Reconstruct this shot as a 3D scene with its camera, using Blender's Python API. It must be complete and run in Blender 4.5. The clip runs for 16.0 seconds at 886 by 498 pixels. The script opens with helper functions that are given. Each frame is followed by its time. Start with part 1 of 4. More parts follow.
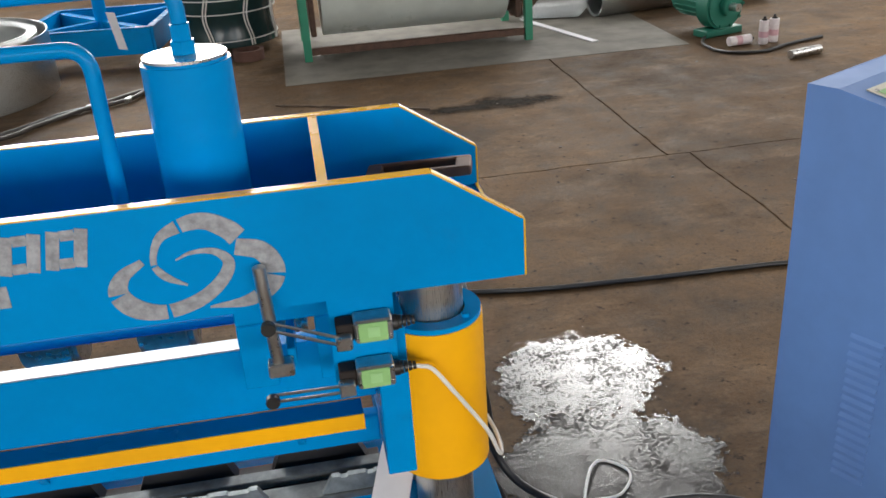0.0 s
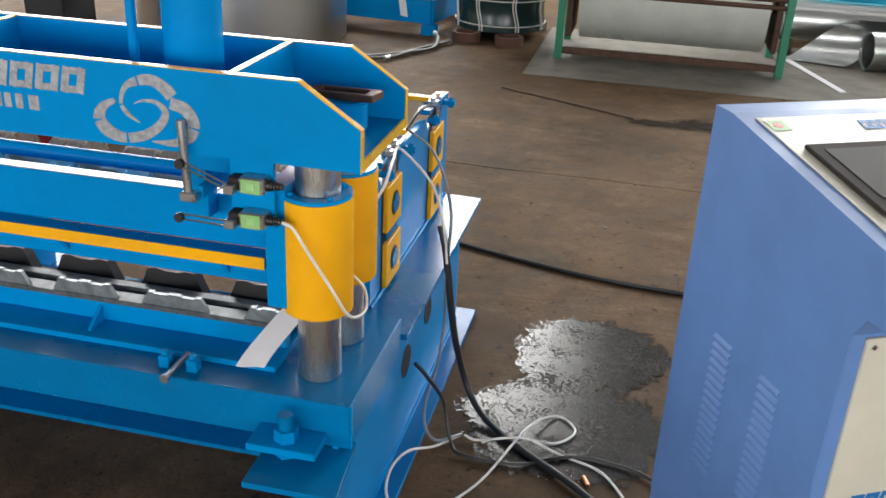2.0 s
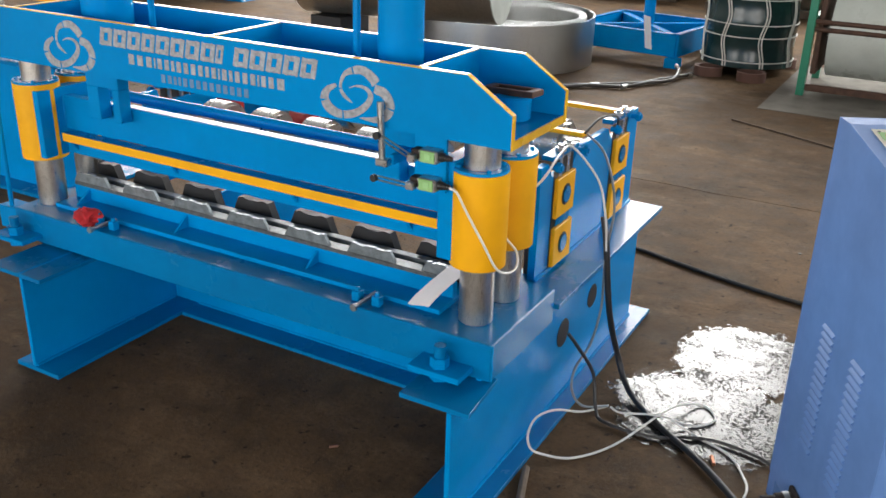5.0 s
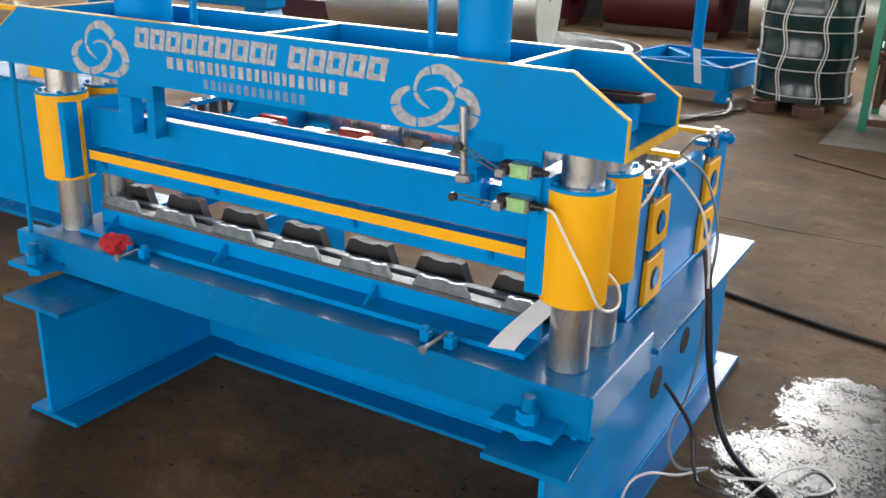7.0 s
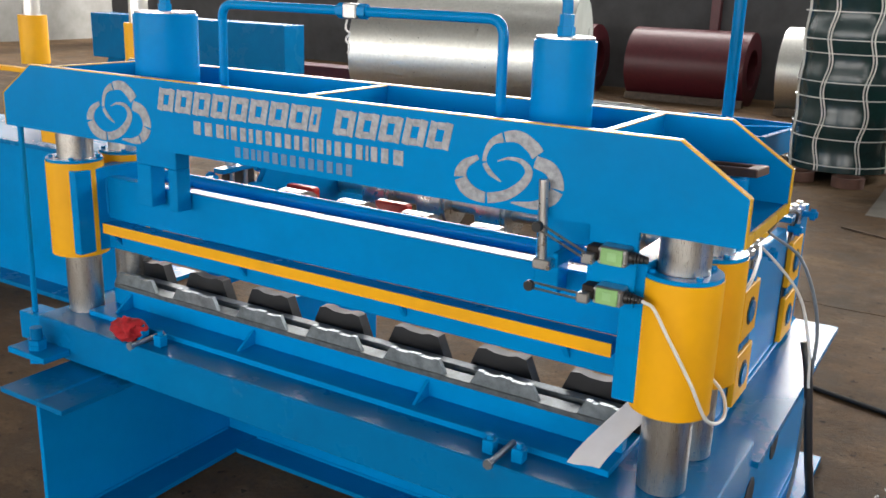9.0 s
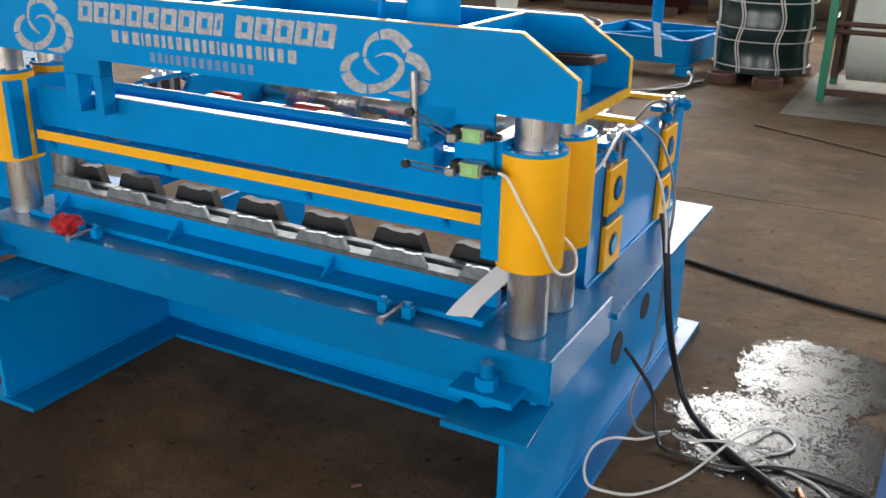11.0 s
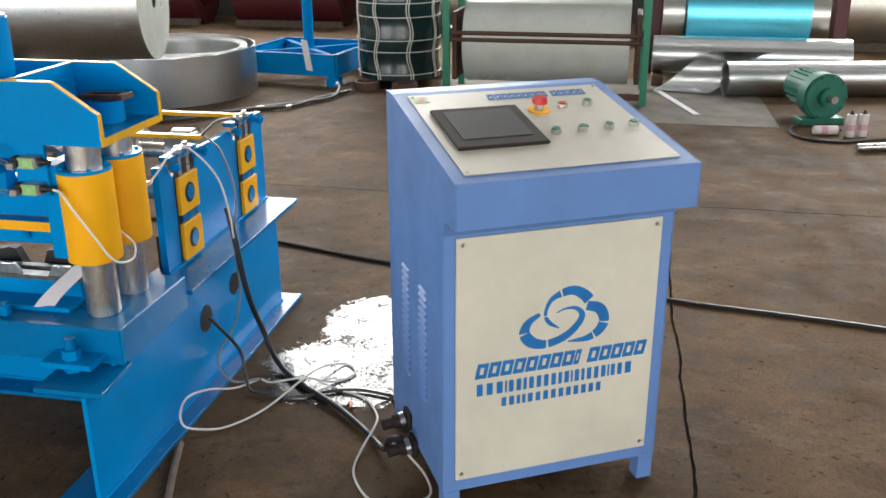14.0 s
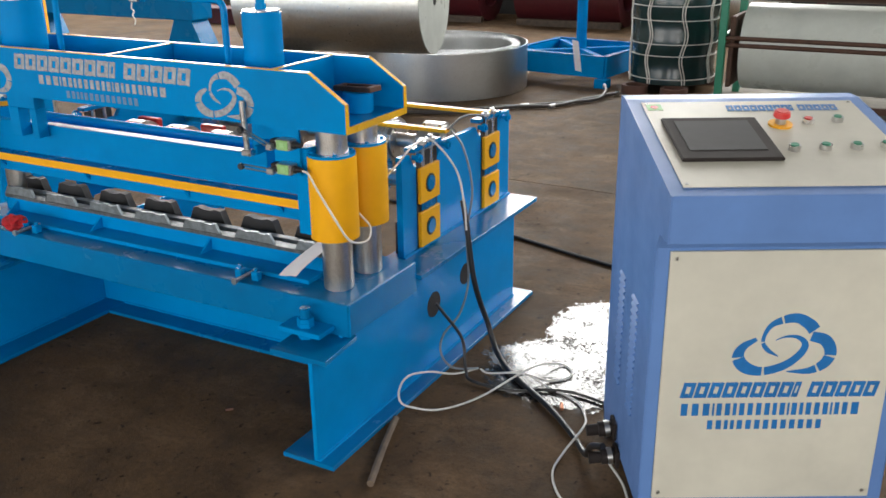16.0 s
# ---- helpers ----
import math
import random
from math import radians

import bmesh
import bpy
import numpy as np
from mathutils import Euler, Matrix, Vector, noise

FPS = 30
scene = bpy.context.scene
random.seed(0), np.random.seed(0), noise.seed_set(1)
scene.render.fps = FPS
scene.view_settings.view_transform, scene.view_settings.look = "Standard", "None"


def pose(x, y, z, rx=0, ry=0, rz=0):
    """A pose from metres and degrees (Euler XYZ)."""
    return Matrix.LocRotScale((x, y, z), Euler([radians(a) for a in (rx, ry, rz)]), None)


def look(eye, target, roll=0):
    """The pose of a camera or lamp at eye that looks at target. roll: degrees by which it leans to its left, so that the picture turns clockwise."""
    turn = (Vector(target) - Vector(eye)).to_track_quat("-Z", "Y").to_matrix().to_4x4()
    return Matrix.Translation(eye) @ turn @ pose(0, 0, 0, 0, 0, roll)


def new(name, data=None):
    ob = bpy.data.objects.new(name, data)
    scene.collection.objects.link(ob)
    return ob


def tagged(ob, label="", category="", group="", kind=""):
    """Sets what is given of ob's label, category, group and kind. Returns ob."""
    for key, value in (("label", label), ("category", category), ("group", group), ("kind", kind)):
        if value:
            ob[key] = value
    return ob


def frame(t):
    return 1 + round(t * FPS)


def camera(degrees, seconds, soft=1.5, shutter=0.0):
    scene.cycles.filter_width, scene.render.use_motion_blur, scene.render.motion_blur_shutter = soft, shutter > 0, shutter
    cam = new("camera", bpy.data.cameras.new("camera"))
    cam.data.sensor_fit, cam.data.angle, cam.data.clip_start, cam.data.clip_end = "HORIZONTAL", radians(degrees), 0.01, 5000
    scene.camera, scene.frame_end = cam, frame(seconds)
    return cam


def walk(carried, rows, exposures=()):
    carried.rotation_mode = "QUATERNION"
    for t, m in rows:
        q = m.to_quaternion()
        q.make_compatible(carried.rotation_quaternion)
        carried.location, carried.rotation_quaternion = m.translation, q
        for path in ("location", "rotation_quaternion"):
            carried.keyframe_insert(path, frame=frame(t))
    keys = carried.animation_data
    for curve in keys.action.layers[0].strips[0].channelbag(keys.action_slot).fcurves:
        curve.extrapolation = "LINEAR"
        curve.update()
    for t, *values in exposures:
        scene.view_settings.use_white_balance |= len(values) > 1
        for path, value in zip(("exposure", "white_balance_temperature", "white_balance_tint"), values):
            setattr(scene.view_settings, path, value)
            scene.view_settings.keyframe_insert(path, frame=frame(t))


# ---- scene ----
# ---- the camera and its way ----
cam = camera(51.5, 16.0, soft=1.6)
PATH = [
    (0, 0.031, 0.038, 1.536, 64.80, 3.51, -10.03),
    (0.5, 0.253, -0.019, 1.520, 64.32, 1.75, -0.81),
    (1, 0.484, -0.053, 1.544, 64.71, -1.08, 4.30),
    (1.5, 0.741, -0.243, 1.529, 64.07, -0.86, 14.37),
    (2, 0.779, -0.407, 1.550, 65.53, -2.56, 12.91),
    (2.5, 0.793, -0.561, 1.569, 66.21, -1.95, 15.37),
    (3, 0.900, -0.590, 1.572, 67.58, 1.18, 21.44),
    (3.5, 1.087, -0.640, 1.579, 67.66, 0.11, 26.29),
    (4, 1.186, -0.702, 1.594, 67.57, -1.08, 29.93),
    (4.2, 1.192, -0.734, 1.597, 67.16, -1.19, 29.68),
    (6.5, 0.949, -0.619, 1.461, 67.67, -2.20, 30.07),
    (7, 0.868, -0.522, 1.413, 69.76, -1.69, 31.00),
    (7.5, 0.773, -0.497, 1.396, 71.92, -2.27, 31.13),
    (8, 0.649, -0.366, 1.366, 73.69, -1.98, 31.47),
    (8.2, 0.612, -0.324, 1.372, 74.02, -1.87, 31.74),
    (10.5, 0.720, -0.398, 1.332, 70.64, -1.50, 29.97),
    (11, 0.894, -0.502, 1.376, 68.78, -0.95, 28.71),
    (11.5, 1.106, -0.565, 1.430, 68.54, -0.10, 28.66),
    (12, 1.416, -0.898, 1.552, 69.46, 1.00, 28.07),
    (12.5, 1.537, -0.888, 1.537, 69.86, 1.05, 28.10),
    (13, 1.593, -0.910, 1.531, 69.87, 1.61, 24.32),
    (13.5, 1.584, -0.924, 1.537, 69.84, -0.41, 14.97),
    (14, 1.580, -0.943, 1.540, 69.52, 0.18, 10.93),
    (14.5, 1.548, -0.972, 1.540, 69.71, 0.01, 13.14),
    (15, 1.537, -0.983, 1.535, 69.61, 0.21, 16.89),
    (15.5, 1.600, -0.943, 1.539, 69.68, 1.11, 22.63),
    (16, 1.706, -0.922, 1.550, 69.63, 0.62, 28.28),
]
walk(cam, [(t, pose(*p)) for t, *p in PATH], ((0, 0.74), (2, 0.79), (4.2, 0.78), (7, 0.92), (8, 0.78), (10.5, 0.7), (11, 0.76), (12, 0.62), (13, 0.74), (14, 0.78), (15, 0.7), (16, 0.66)))

# ---- light ----
world = bpy.data.worlds.new("sky")
scene.world = world
world.use_nodes = True
wn = world.node_tree
sky = wn.nodes.new("ShaderNodeTexSky")
sky.sky_type, sky.sun_disc = "NISHITA", False
sky.sun_elevation, sky.sun_rotation = radians(48), radians(150)
sky.dust_density, sky.ozone_density = 4.0, 1.0
soften = wn.nodes.new("ShaderNodeMix")
soften.data_type = "RGBA"
soften.inputs["Factor"].default_value = 0.72
soften.inputs["B"].default_value = (8.2, 8.0, 7.7, 1)
wn.links.new(sky.outputs["Color"], soften.inputs["A"])
wn.links.new(soften.outputs["Result"], wn.nodes["Background"].inputs["Color"])
wn.nodes["Background"].inputs["Strength"].default_value = 0.15
sun_data = bpy.data.lights.new("sun", "SUN")
sun_data.energy, sun_data.angle, sun_data.color = 0.6, radians(14), (1.0, 0.96, 0.9)
sun = new("sun", sun_data)
sun.matrix_world = look((0, 0, 12), (2.5, 5.0, 0))


def opening_lamp(name, x, y, z, target, sx, sy, watts):
    """An area lamp in one opening of the shed, added to the sky's light."""
    data = bpy.data.lights.new(name, "AREA")
    data.shape, data.size, data.size_y, data.energy, data.color = "RECTANGLE", sx, sy, watts, (1.0, 0.985, 0.955)
    ob = new(name, data)
    ob.matrix_world = look((x, y, z), target)
    return ob


# ---- materials ----
def base_material(name, color, rough, metal=0.0):
    m = bpy.data.materials.new(name)
    m.use_nodes = True
    b = m.node_tree.nodes["Principled BSDF"]
    b.inputs["Base Color"].default_value = (*color, 1)
    b.inputs["Roughness"].default_value = rough
    b.inputs["Metallic"].default_value = metal
    return m, m.node_tree, b


def noise_node(t, scale, detail=4.0, rough=0.55, stretch=None):
    n = t.nodes.new("ShaderNodeTexNoise")
    n.inputs["Scale"].default_value, n.inputs["Detail"].default_value, n.inputs["Roughness"].default_value = scale, detail, rough
    c = t.nodes.new("ShaderNodeTexCoord")
    if stretch:
        mp = t.nodes.new("ShaderNodeMapping")
        mp.inputs["Scale"].default_value = stretch
        t.links.new(c.outputs["Object"], mp.inputs["Vector"])
        t.links.new(mp.outputs["Vector"], n.inputs["Vector"])
    else:
        t.links.new(c.outputs["Object"], n.inputs["Vector"])
    return n


def ramp_node(t, source, lo, hi, a, b):
    r = t.nodes.new("ShaderNodeMapRange")
    r.inputs["From Min"].default_value, r.inputs["From Max"].default_value = lo, hi
    r.inputs["To Min"].default_value, r.inputs["To Max"].default_value = a, b
    t.links.new(source, r.inputs["Value"])
    return r.outputs["Result"]


def mix_color(t, fac, a, b):
    m = t.nodes.new("ShaderNodeMix")
    m.data_type = "RGBA"
    t.links.new(fac, m.inputs["Factor"])
    for key, v in (("A", a), ("B", b)):
        if isinstance(v, tuple):
            m.inputs[key].default_value = (*v, 1)
        else:
            t.links.new(v, m.inputs[key])
    return m.outputs["Result"]


def bump(t, b, source, strength, distance):
    n = t.nodes.new("ShaderNodeBump")
    n.inputs["Strength"].default_value, n.inputs["Distance"].default_value = strength, distance
    t.links.new(source, n.inputs["Height"])
    t.links.new(n.outputs["Normal"], b.inputs["Normal"])


def paint(name, color, rough=0.32, dirt=(0.08, 0.07, 0.06), amount=0.25, wave=0.35, coat=0.0, stain=2.5, spec=0.5):
    """Brushed or sprayed enamel: slight orange peel, smudges and worn spots."""
    m, t, b = base_material(name, color, rough)
    big, fine = noise_node(t, stain, 5, 0.65), noise_node(t, 38, 3)
    shade = tuple(c * 0.8 for c in color)
    tone = mix_color(t, ramp_node(t, big.outputs["Fac"], 0.35, 0.7, 0, 1), color, shade)
    spot = ramp_node(t, noise_node(t, 9, 8, 0.75).outputs["Fac"], 0.6, 0.78, 0, amount)
    t.links.new(mix_color(t, spot, tone, dirt), b.inputs["Base Color"])
    t.links.new(ramp_node(t, big.outputs["Fac"], 0.3, 0.7, rough * 0.75, rough * 1.35), b.inputs["Roughness"])
    bump(t, b, fine.outputs["Fac"], wave, 0.0012)
    b.inputs["Coat Weight"].default_value = coat
    b.inputs["Specular IOR Level"].default_value = spec
    b.inputs["Coat Roughness"].default_value = 0.12
    return m


def metal(name, color, rough, stretch=None, stain=0.25, bumps=0.15, scale=30, dark=0.55):
    m, t, b = base_material(name, color, rough, 1.0)
    n = noise_node(t, scale, 5, 0.6, stretch)
    big = noise_node(t, 3.0, 4, 0.6)
    c = mix_color(t, ramp_node(t, n.outputs["Fac"], 0.3, 0.75, 0, 1), color, tuple(v * dark for v in color))
    c = mix_color(t, ramp_node(t, big.outputs["Fac"], 0.45, 0.75, 0, stain), c, (0.16, 0.14, 0.12))
    t.links.new(c, b.inputs["Base Color"])
    t.links.new(ramp_node(t, n.outputs["Fac"], 0.3, 0.7, rough * 0.7, rough * 1.4), b.inputs["Roughness"])
    bump(t, b, n.outputs["Fac"], bumps, 0.001)
    return m


def plain(name, color, rough=0.5, metallic=0.0, vary=0.25, scale=20):
    m, t, b = base_material(name, color, rough, metallic)
    n = noise_node(t, scale, 4, 0.6)
    t.links.new(mix_color(t, ramp_node(t, n.outputs["Fac"], 0.3, 0.7, 0, 1), color, tuple(c * (1 - vary) for c in color)), b.inputs["Base Color"])
    bump(t, b, n.outputs["Fac"], 0.15, 0.001)
    return m


def concrete(name):
    """Old trowelled concrete: brown film, dark patches, pale scuffs, pits and hairlines."""
    m, t, b = base_material(name, (0.1, 0.08, 0.06), 0.7)
    big = noise_node(t, 0.6, 6, 0.65)
    mid = noise_node(t, 5.0, 9, 0.75)
    fine = noise_node(t, 60, 7, 0.78)
    pits = noise_node(t, 24, 6, 0.68)
    scuff = noise_node(t, 2.2, 10, 0.8, (1.0, 1.5, 1.0))
    c = mix_color(t, ramp_node(t, big.outputs["Fac"], 0.38, 0.62, 0, 1), (0.155, 0.095, 0.05), (0.07, 0.042, 0.022))
    c = mix_color(t, ramp_node(t, mid.outputs["Fac"], 0.46, 0.64, 0, 0.55), c, (0.052, 0.036, 0.022))
    c = mix_color(t, ramp_node(t, scuff.outputs["Fac"], 0.5, 0.72, 0, 0.65), c, (0.25, 0.165, 0.095))
    c = mix_color(t, ramp_node(t, noise_node(t, 1.9, 8, 0.72).outputs["Fac"], 0.48, 0.62, 0, 0.6), c, (0.052, 0.035, 0.022))
    c = mix_color(t, ramp_node(t, fine.outputs["Fac"], 0.5, 0.66, 0, 0.6), c, (0.045, 0.032, 0.022))
    c = mix_color(t, ramp_node(t, pits.outputs["Fac"], 0.6, 0.66, 0, 0.8), c, (0.014, 0.011, 0.009))
    t.links.new(c, b.inputs["Base Color"])
    t.links.new(ramp_node(t, mid.outputs["Fac"], 0.35, 0.7, 0.85, 0.55), b.inputs["Roughness"])
    b.inputs["Specular IOR Level"].default_value = 0.09
    add = t.nodes.new("ShaderNodeMath")
    add.operation = "ADD"
    t.links.new(fine.outputs["Fac"], add.inputs[0])
    t.links.new(mid.outputs["Fac"], add.inputs[1])
    bump(t, b, add.outputs[0], 0.6, 0.006)
    return m


def soft_rim(m, ellipses, ragged=0.5, wide=0.3):
    """Thins a film out towards its rim: ellipses are (x, y, rx, ry) on the floor."""
    t, b = m.node_tree, m.node_tree.nodes["Principled BSDF"]
    c = t.nodes.new("ShaderNodeTexCoord")
    best = None
    for x, y, rx, ry in ellipses:
        mp = t.nodes.new("ShaderNodeMapping")
        mp.inputs["Location"].default_value = (-x / rx, -y / ry, 0)
        mp.inputs["Scale"].default_value = (1 / rx, 1 / ry, 0)
        t.links.new(c.outputs["Object"], mp.inputs["Vector"])
        far = t.nodes.new("ShaderNodeVectorMath")
        far.operation = "LENGTH"
        t.links.new(mp.outputs["Vector"], far.inputs[0])
        if best is None:
            best = far.outputs["Value"]
        else:
            low = t.nodes.new("ShaderNodeMath")
            low.operation = "SMOOTH_MIN"
            low.inputs[2].default_value = 0.35
            t.links.new(best, low.inputs[0])
            t.links.new(far.outputs["Value"], low.inputs[1])
            best = low.outputs[0]
    for scale, amount in ((5.0, ragged), (42.0, ragged * 0.55)):
        add = t.nodes.new("ShaderNodeMath")
        add.operation = "ADD"
        t.links.new(best, add.inputs[0])
        t.links.new(ramp_node(t, noise_node(t, scale, 6, 0.68).outputs["Fac"], 0.25, 0.75, -amount, amount), add.inputs[1])
        best = add.outputs[0]
    t.links.new(ramp_node(t, best, 1.0 - wide, 1.0, 1, 0), b.inputs["Alpha"])


def wet(name):
    """A thin film of water with the coarse grains of the concrete standing out of it."""
    m, t, b = base_material(name, (0.035, 0.032, 0.03), 0.09)
    n, fine = noise_node(t, 95, 5, 0.65), noise_node(t, 260, 4, 0.7)
    dense = t.nodes.new("ShaderNodeMath")
    dense.operation = "ADD"
    t.links.new(noise_node(t, 120, 4, 0.7).outputs["Fac"], dense.inputs[0])
    t.links.new(ramp_node(t, noise_node(t, 9, 5, 0.65).outputs["Fac"], 0.3, 0.7, -0.12, 0.12), dense.inputs[1])
    grain = ramp_node(t, dense.outputs[0], 0.535, 0.57, 0, 1)
    add = t.nodes.new("ShaderNodeMath")
    add.operation = "ADD"
    t.links.new(n.outputs["Fac"], add.inputs[0])
    t.links.new(fine.outputs["Fac"], add.inputs[1])
    t.links.new(ramp_node(t, grain, 0, 1, 0.06, 0.6), b.inputs["Roughness"])
    t.links.new(ramp_node(t, grain, 0, 1, 0.75, 0.03), b.inputs["Specular IOR Level"])
    bump(t, b, add.outputs[0], 0.25, 0.0017)
    return m


def glassy(name, color):
    return base_material(name, color, 0.12)[0]


BLUE = paint("blue_enamel", (0.0, 0.235, 0.58), 0.2, amount=0.08, spec=0.1, wave=0.5)
BLUE_TOP = paint("worn_blue_enamel", (0.0, 0.165, 0.41), 0.24, amount=0.3, dirt=(0.06, 0.09, 0.12), spec=0.18)
YELLOW = paint("yellow_enamel", (0.9, 0.43, 0.003), 0.42, amount=0.05, dirt=(0.35, 0.2, 0.03), spec=0.3)
YEDGE = paint("scuffed_yellow_edge", (0.72, 0.4, 0.012), 0.24, amount=0.3, dirt=(0.45, 0.42, 0.36), stain=6, spec=0.8)
STEEL = metal("turned_steel", (0.74, 0.71, 0.66), 0.3, (60, 60, 1.5), stain=0.2, dark=0.75)
BRIGHT = metal("bright_steel", (0.72, 0.71, 0.69), 0.3, stain=0.2)
DIE = plain("tool_steel", (0.3, 0.34, 0.36), 0.38, 0.6, 0.45, 45)
MACHINED = metal("machined_steel", (0.36, 0.4, 0.44), 0.45, (3, 60, 60), stain=0.3, dark=0.7)
RAIL = plain("dark_rail_steel", (0.16, 0.18, 0.19), 0.42, 0.5, 0.5, 45)
GALV = metal("galvanised_sheet", (0.66, 0.68, 0.68), 0.3, (4, 4, 30), stain=0.15, dark=0.8)
SPANGLE = metal("spangled_sheet", (0.8, 0.79, 0.73), 0.38, None, stain=0.05, scale=40, dark=0.85, bumps=0.05)
# Oiled steel, and the black put in for shade in holes and under the roll.
BLACKSTEEL_SHADE = plain("oiled_black_steel_and_shade", (0.012, 0.012, 0.014), 0.5)
BROWNSTEEL = plain("rusty_brown_steel", (0.11, 0.055, 0.035), 0.55, 0.3, 0.45)
RUBBER = plain("black_rubber", (0.018, 0.017, 0.017), 0.42)
HOSE = plain("dark_hose", (0.045, 0.035, 0.03), 0.45)
WHITECABLE = plain("white_cable", (0.72, 0.7, 0.66), 0.4, vary=0.12)
GREYCABLE = plain("grey_cable", (0.2, 0.23, 0.26), 0.45)
GREENBOX = plain("green_switch_housing", (0.28, 0.52, 0.2), 0.4)
ZINC = metal("cast_zinc", (0.55, 0.55, 0.54), 0.35)
CABBLUE = paint("powder_blue_coating", (0.125, 0.245, 0.54), 0.45, amount=0.03, spec=0.35, wave=0.25)
CREAM = paint("cream_panel", (0.62, 0.595, 0.5), 0.4, amount=0.04, dirt=(0.4, 0.37, 0.3), wave=0.12)
LOGOBLUE = plain("stencil_blue", (0.008, 0.16, 0.46), 0.5)
STENCIL = plain("worn_stencil_silver", (0.4, 0.41, 0.44), 0.42, 0.25, 0.45, 90)
STENCILDIM = plain("faint_stencil_silver", (0.12, 0.24, 0.42), 0.5, 0.0, 0.3, 60)
SCREEN = plain("dark_screen", (0.05, 0.05, 0.05), 0.6, 0, 0.1)
SCREEN.node_tree.nodes["Principled BSDF"].inputs["Specular IOR Level"].default_value = 0.15
BLACKPLASTIC = plain("black_plastic", (0.028, 0.022, 0.02), 0.7)
BLACKPLASTIC.node_tree.nodes["Principled BSDF"].inputs["Specular IOR Level"].default_value = 0.2
RED = plain("red_plastic", (0.62, 0.025, 0.02), 0.35)
REDCLOTH = plain("red_cloth", (0.5, 0.012, 0.02), 0.85, 0, 0.5, 50)
PAPER = plain("white_paper", (0.74, 0.73, 0.76), 0.7, 0, 0.08)
GREENPAINT = paint("green_machine_paint", (0.02, 0.23, 0.13), 0.4, amount=0.35)
GREENMOTOR = paint("motor_green_paint", (0.01, 0.15, 0.1), 0.5, amount=0.6, dirt=(0.09, 0.075, 0.06))
WHITEROLL = paint("off_white_sheet", (0.57, 0.6, 0.55), 0.3, amount=0.05)
CLAY = plain("clay_ring", (0.13, 0.062, 0.045), 0.8)
DARKWRAP = plain("dark_green_wrap", (0.012, 0.035, 0.036), 0.2)
MAROON = plain("maroon_sheet", (0.09, 0.012, 0.018), 0.4)
PINK = plain("pale_pink_print", (0.62, 0.36, 0.4), 0.4)
CYANSHEET = metal("cyan_film", (0.16, 0.72, 0.95), 0.3, (2, 30, 30), stain=0.02, dark=0.85)
WALLPAINT = plain("shed_wall", (0.3, 0.29, 0.27), 0.8, 0, 0.3, 3)
ROOFSHEET = plain("shed_roof", (0.17, 0.175, 0.18), 0.6, 0, 0.2, 4)
DARKWALL = plain("dark_cladding", (0.06, 0.06, 0.062), 0.75, 0, 0.4, 3)
FLOOR = concrete("workshop_concrete")
PALEFLOOR = plain("pale_dusty_concrete", (0.17, 0.153, 0.125), 0.8, 0, 0.45, 5)
WET = wet("wet_concrete")
soft_rim(WET, ((0.735, 2.28, 0.25, 0.25), (0.69, 1.84, 0.3, 0.28)), 0.32, 0.1)
JOINT = plain("joint_dirt", (0.03, 0.023, 0.017), 0.95)
STAIN = plain("oil_stain", (0.03, 0.024, 0.019), 0.95)
STAIN.node_tree.nodes["Principled BSDF"].inputs["Specular IOR Level"].default_value = 0.08
soft_rim(STAIN, ((1.24, 5.15, 0.33, 0.15), (0.96, 5.12, 0.27, 0.09)), 0.5, 0.7)
WHITEPLASTIC = plain("white_can", (0.75, 0.68, 0.68), 0.35)
WOOD = plain("old_wood", (0.12, 0.085, 0.06), 0.7, 0, 0.5)
DRYWOOD = plain("dry_grey_wood", (0.16, 0.115, 0.08), 0.8, 0, 0.45)
COPPER = plain("copper_end", (0.6, 0.24, 0.12), 0.4, 0.6)

# ---- building helpers ----
FRAME_OF = {}


def thing(name, m=None, label="", category="", group=""):
    ob = new(name)
    ob.empty_display_size = 0.1
    ob.matrix_world = m or Matrix()
    FRAME_OF[ob] = (m or Matrix()).copy()
    return tagged(ob, label, category, group)


def mesh_of(name, bm, material, smooth=35):
    bmesh.ops.recalc_face_normals(bm, faces=bm.faces)
    me = bpy.data.meshes.new(name)
    bm.to_mesh(me)
    bm.free()
    me.materials.append(material)
    for p in me.polygons:
        p.use_smooth = True
    me.set_sharp_from_angle(angle=radians(smooth))
    return me


def part(name, bm, material, parent, label="", local=False):
    """Links a bmesh as one mesh under a thing or a part. Its points are in the world unless local."""
    if not local:
        bm.transform(FRAME_OF[parent].inverted())
    ob = new(name, mesh_of(name, bm, material))
    ob.parent = parent
    FRAME_OF[ob] = FRAME_OF[parent]
    return tagged(ob, label)


def solo(name, bm, material, label="", category="", kind="", group="", origin=None):
    """One mesh that is a thing by itself."""
    if origin is not None:
        bm.transform(Matrix.Translation(-Vector(origin)))
    ob = new(name, mesh_of(name, bm, material))
    if origin is not None:
        ob.location = origin
    FRAME_OF[ob] = Matrix.Translation(origin) if origin is not None else Matrix()
    return tagged(ob, label, category, group, kind)


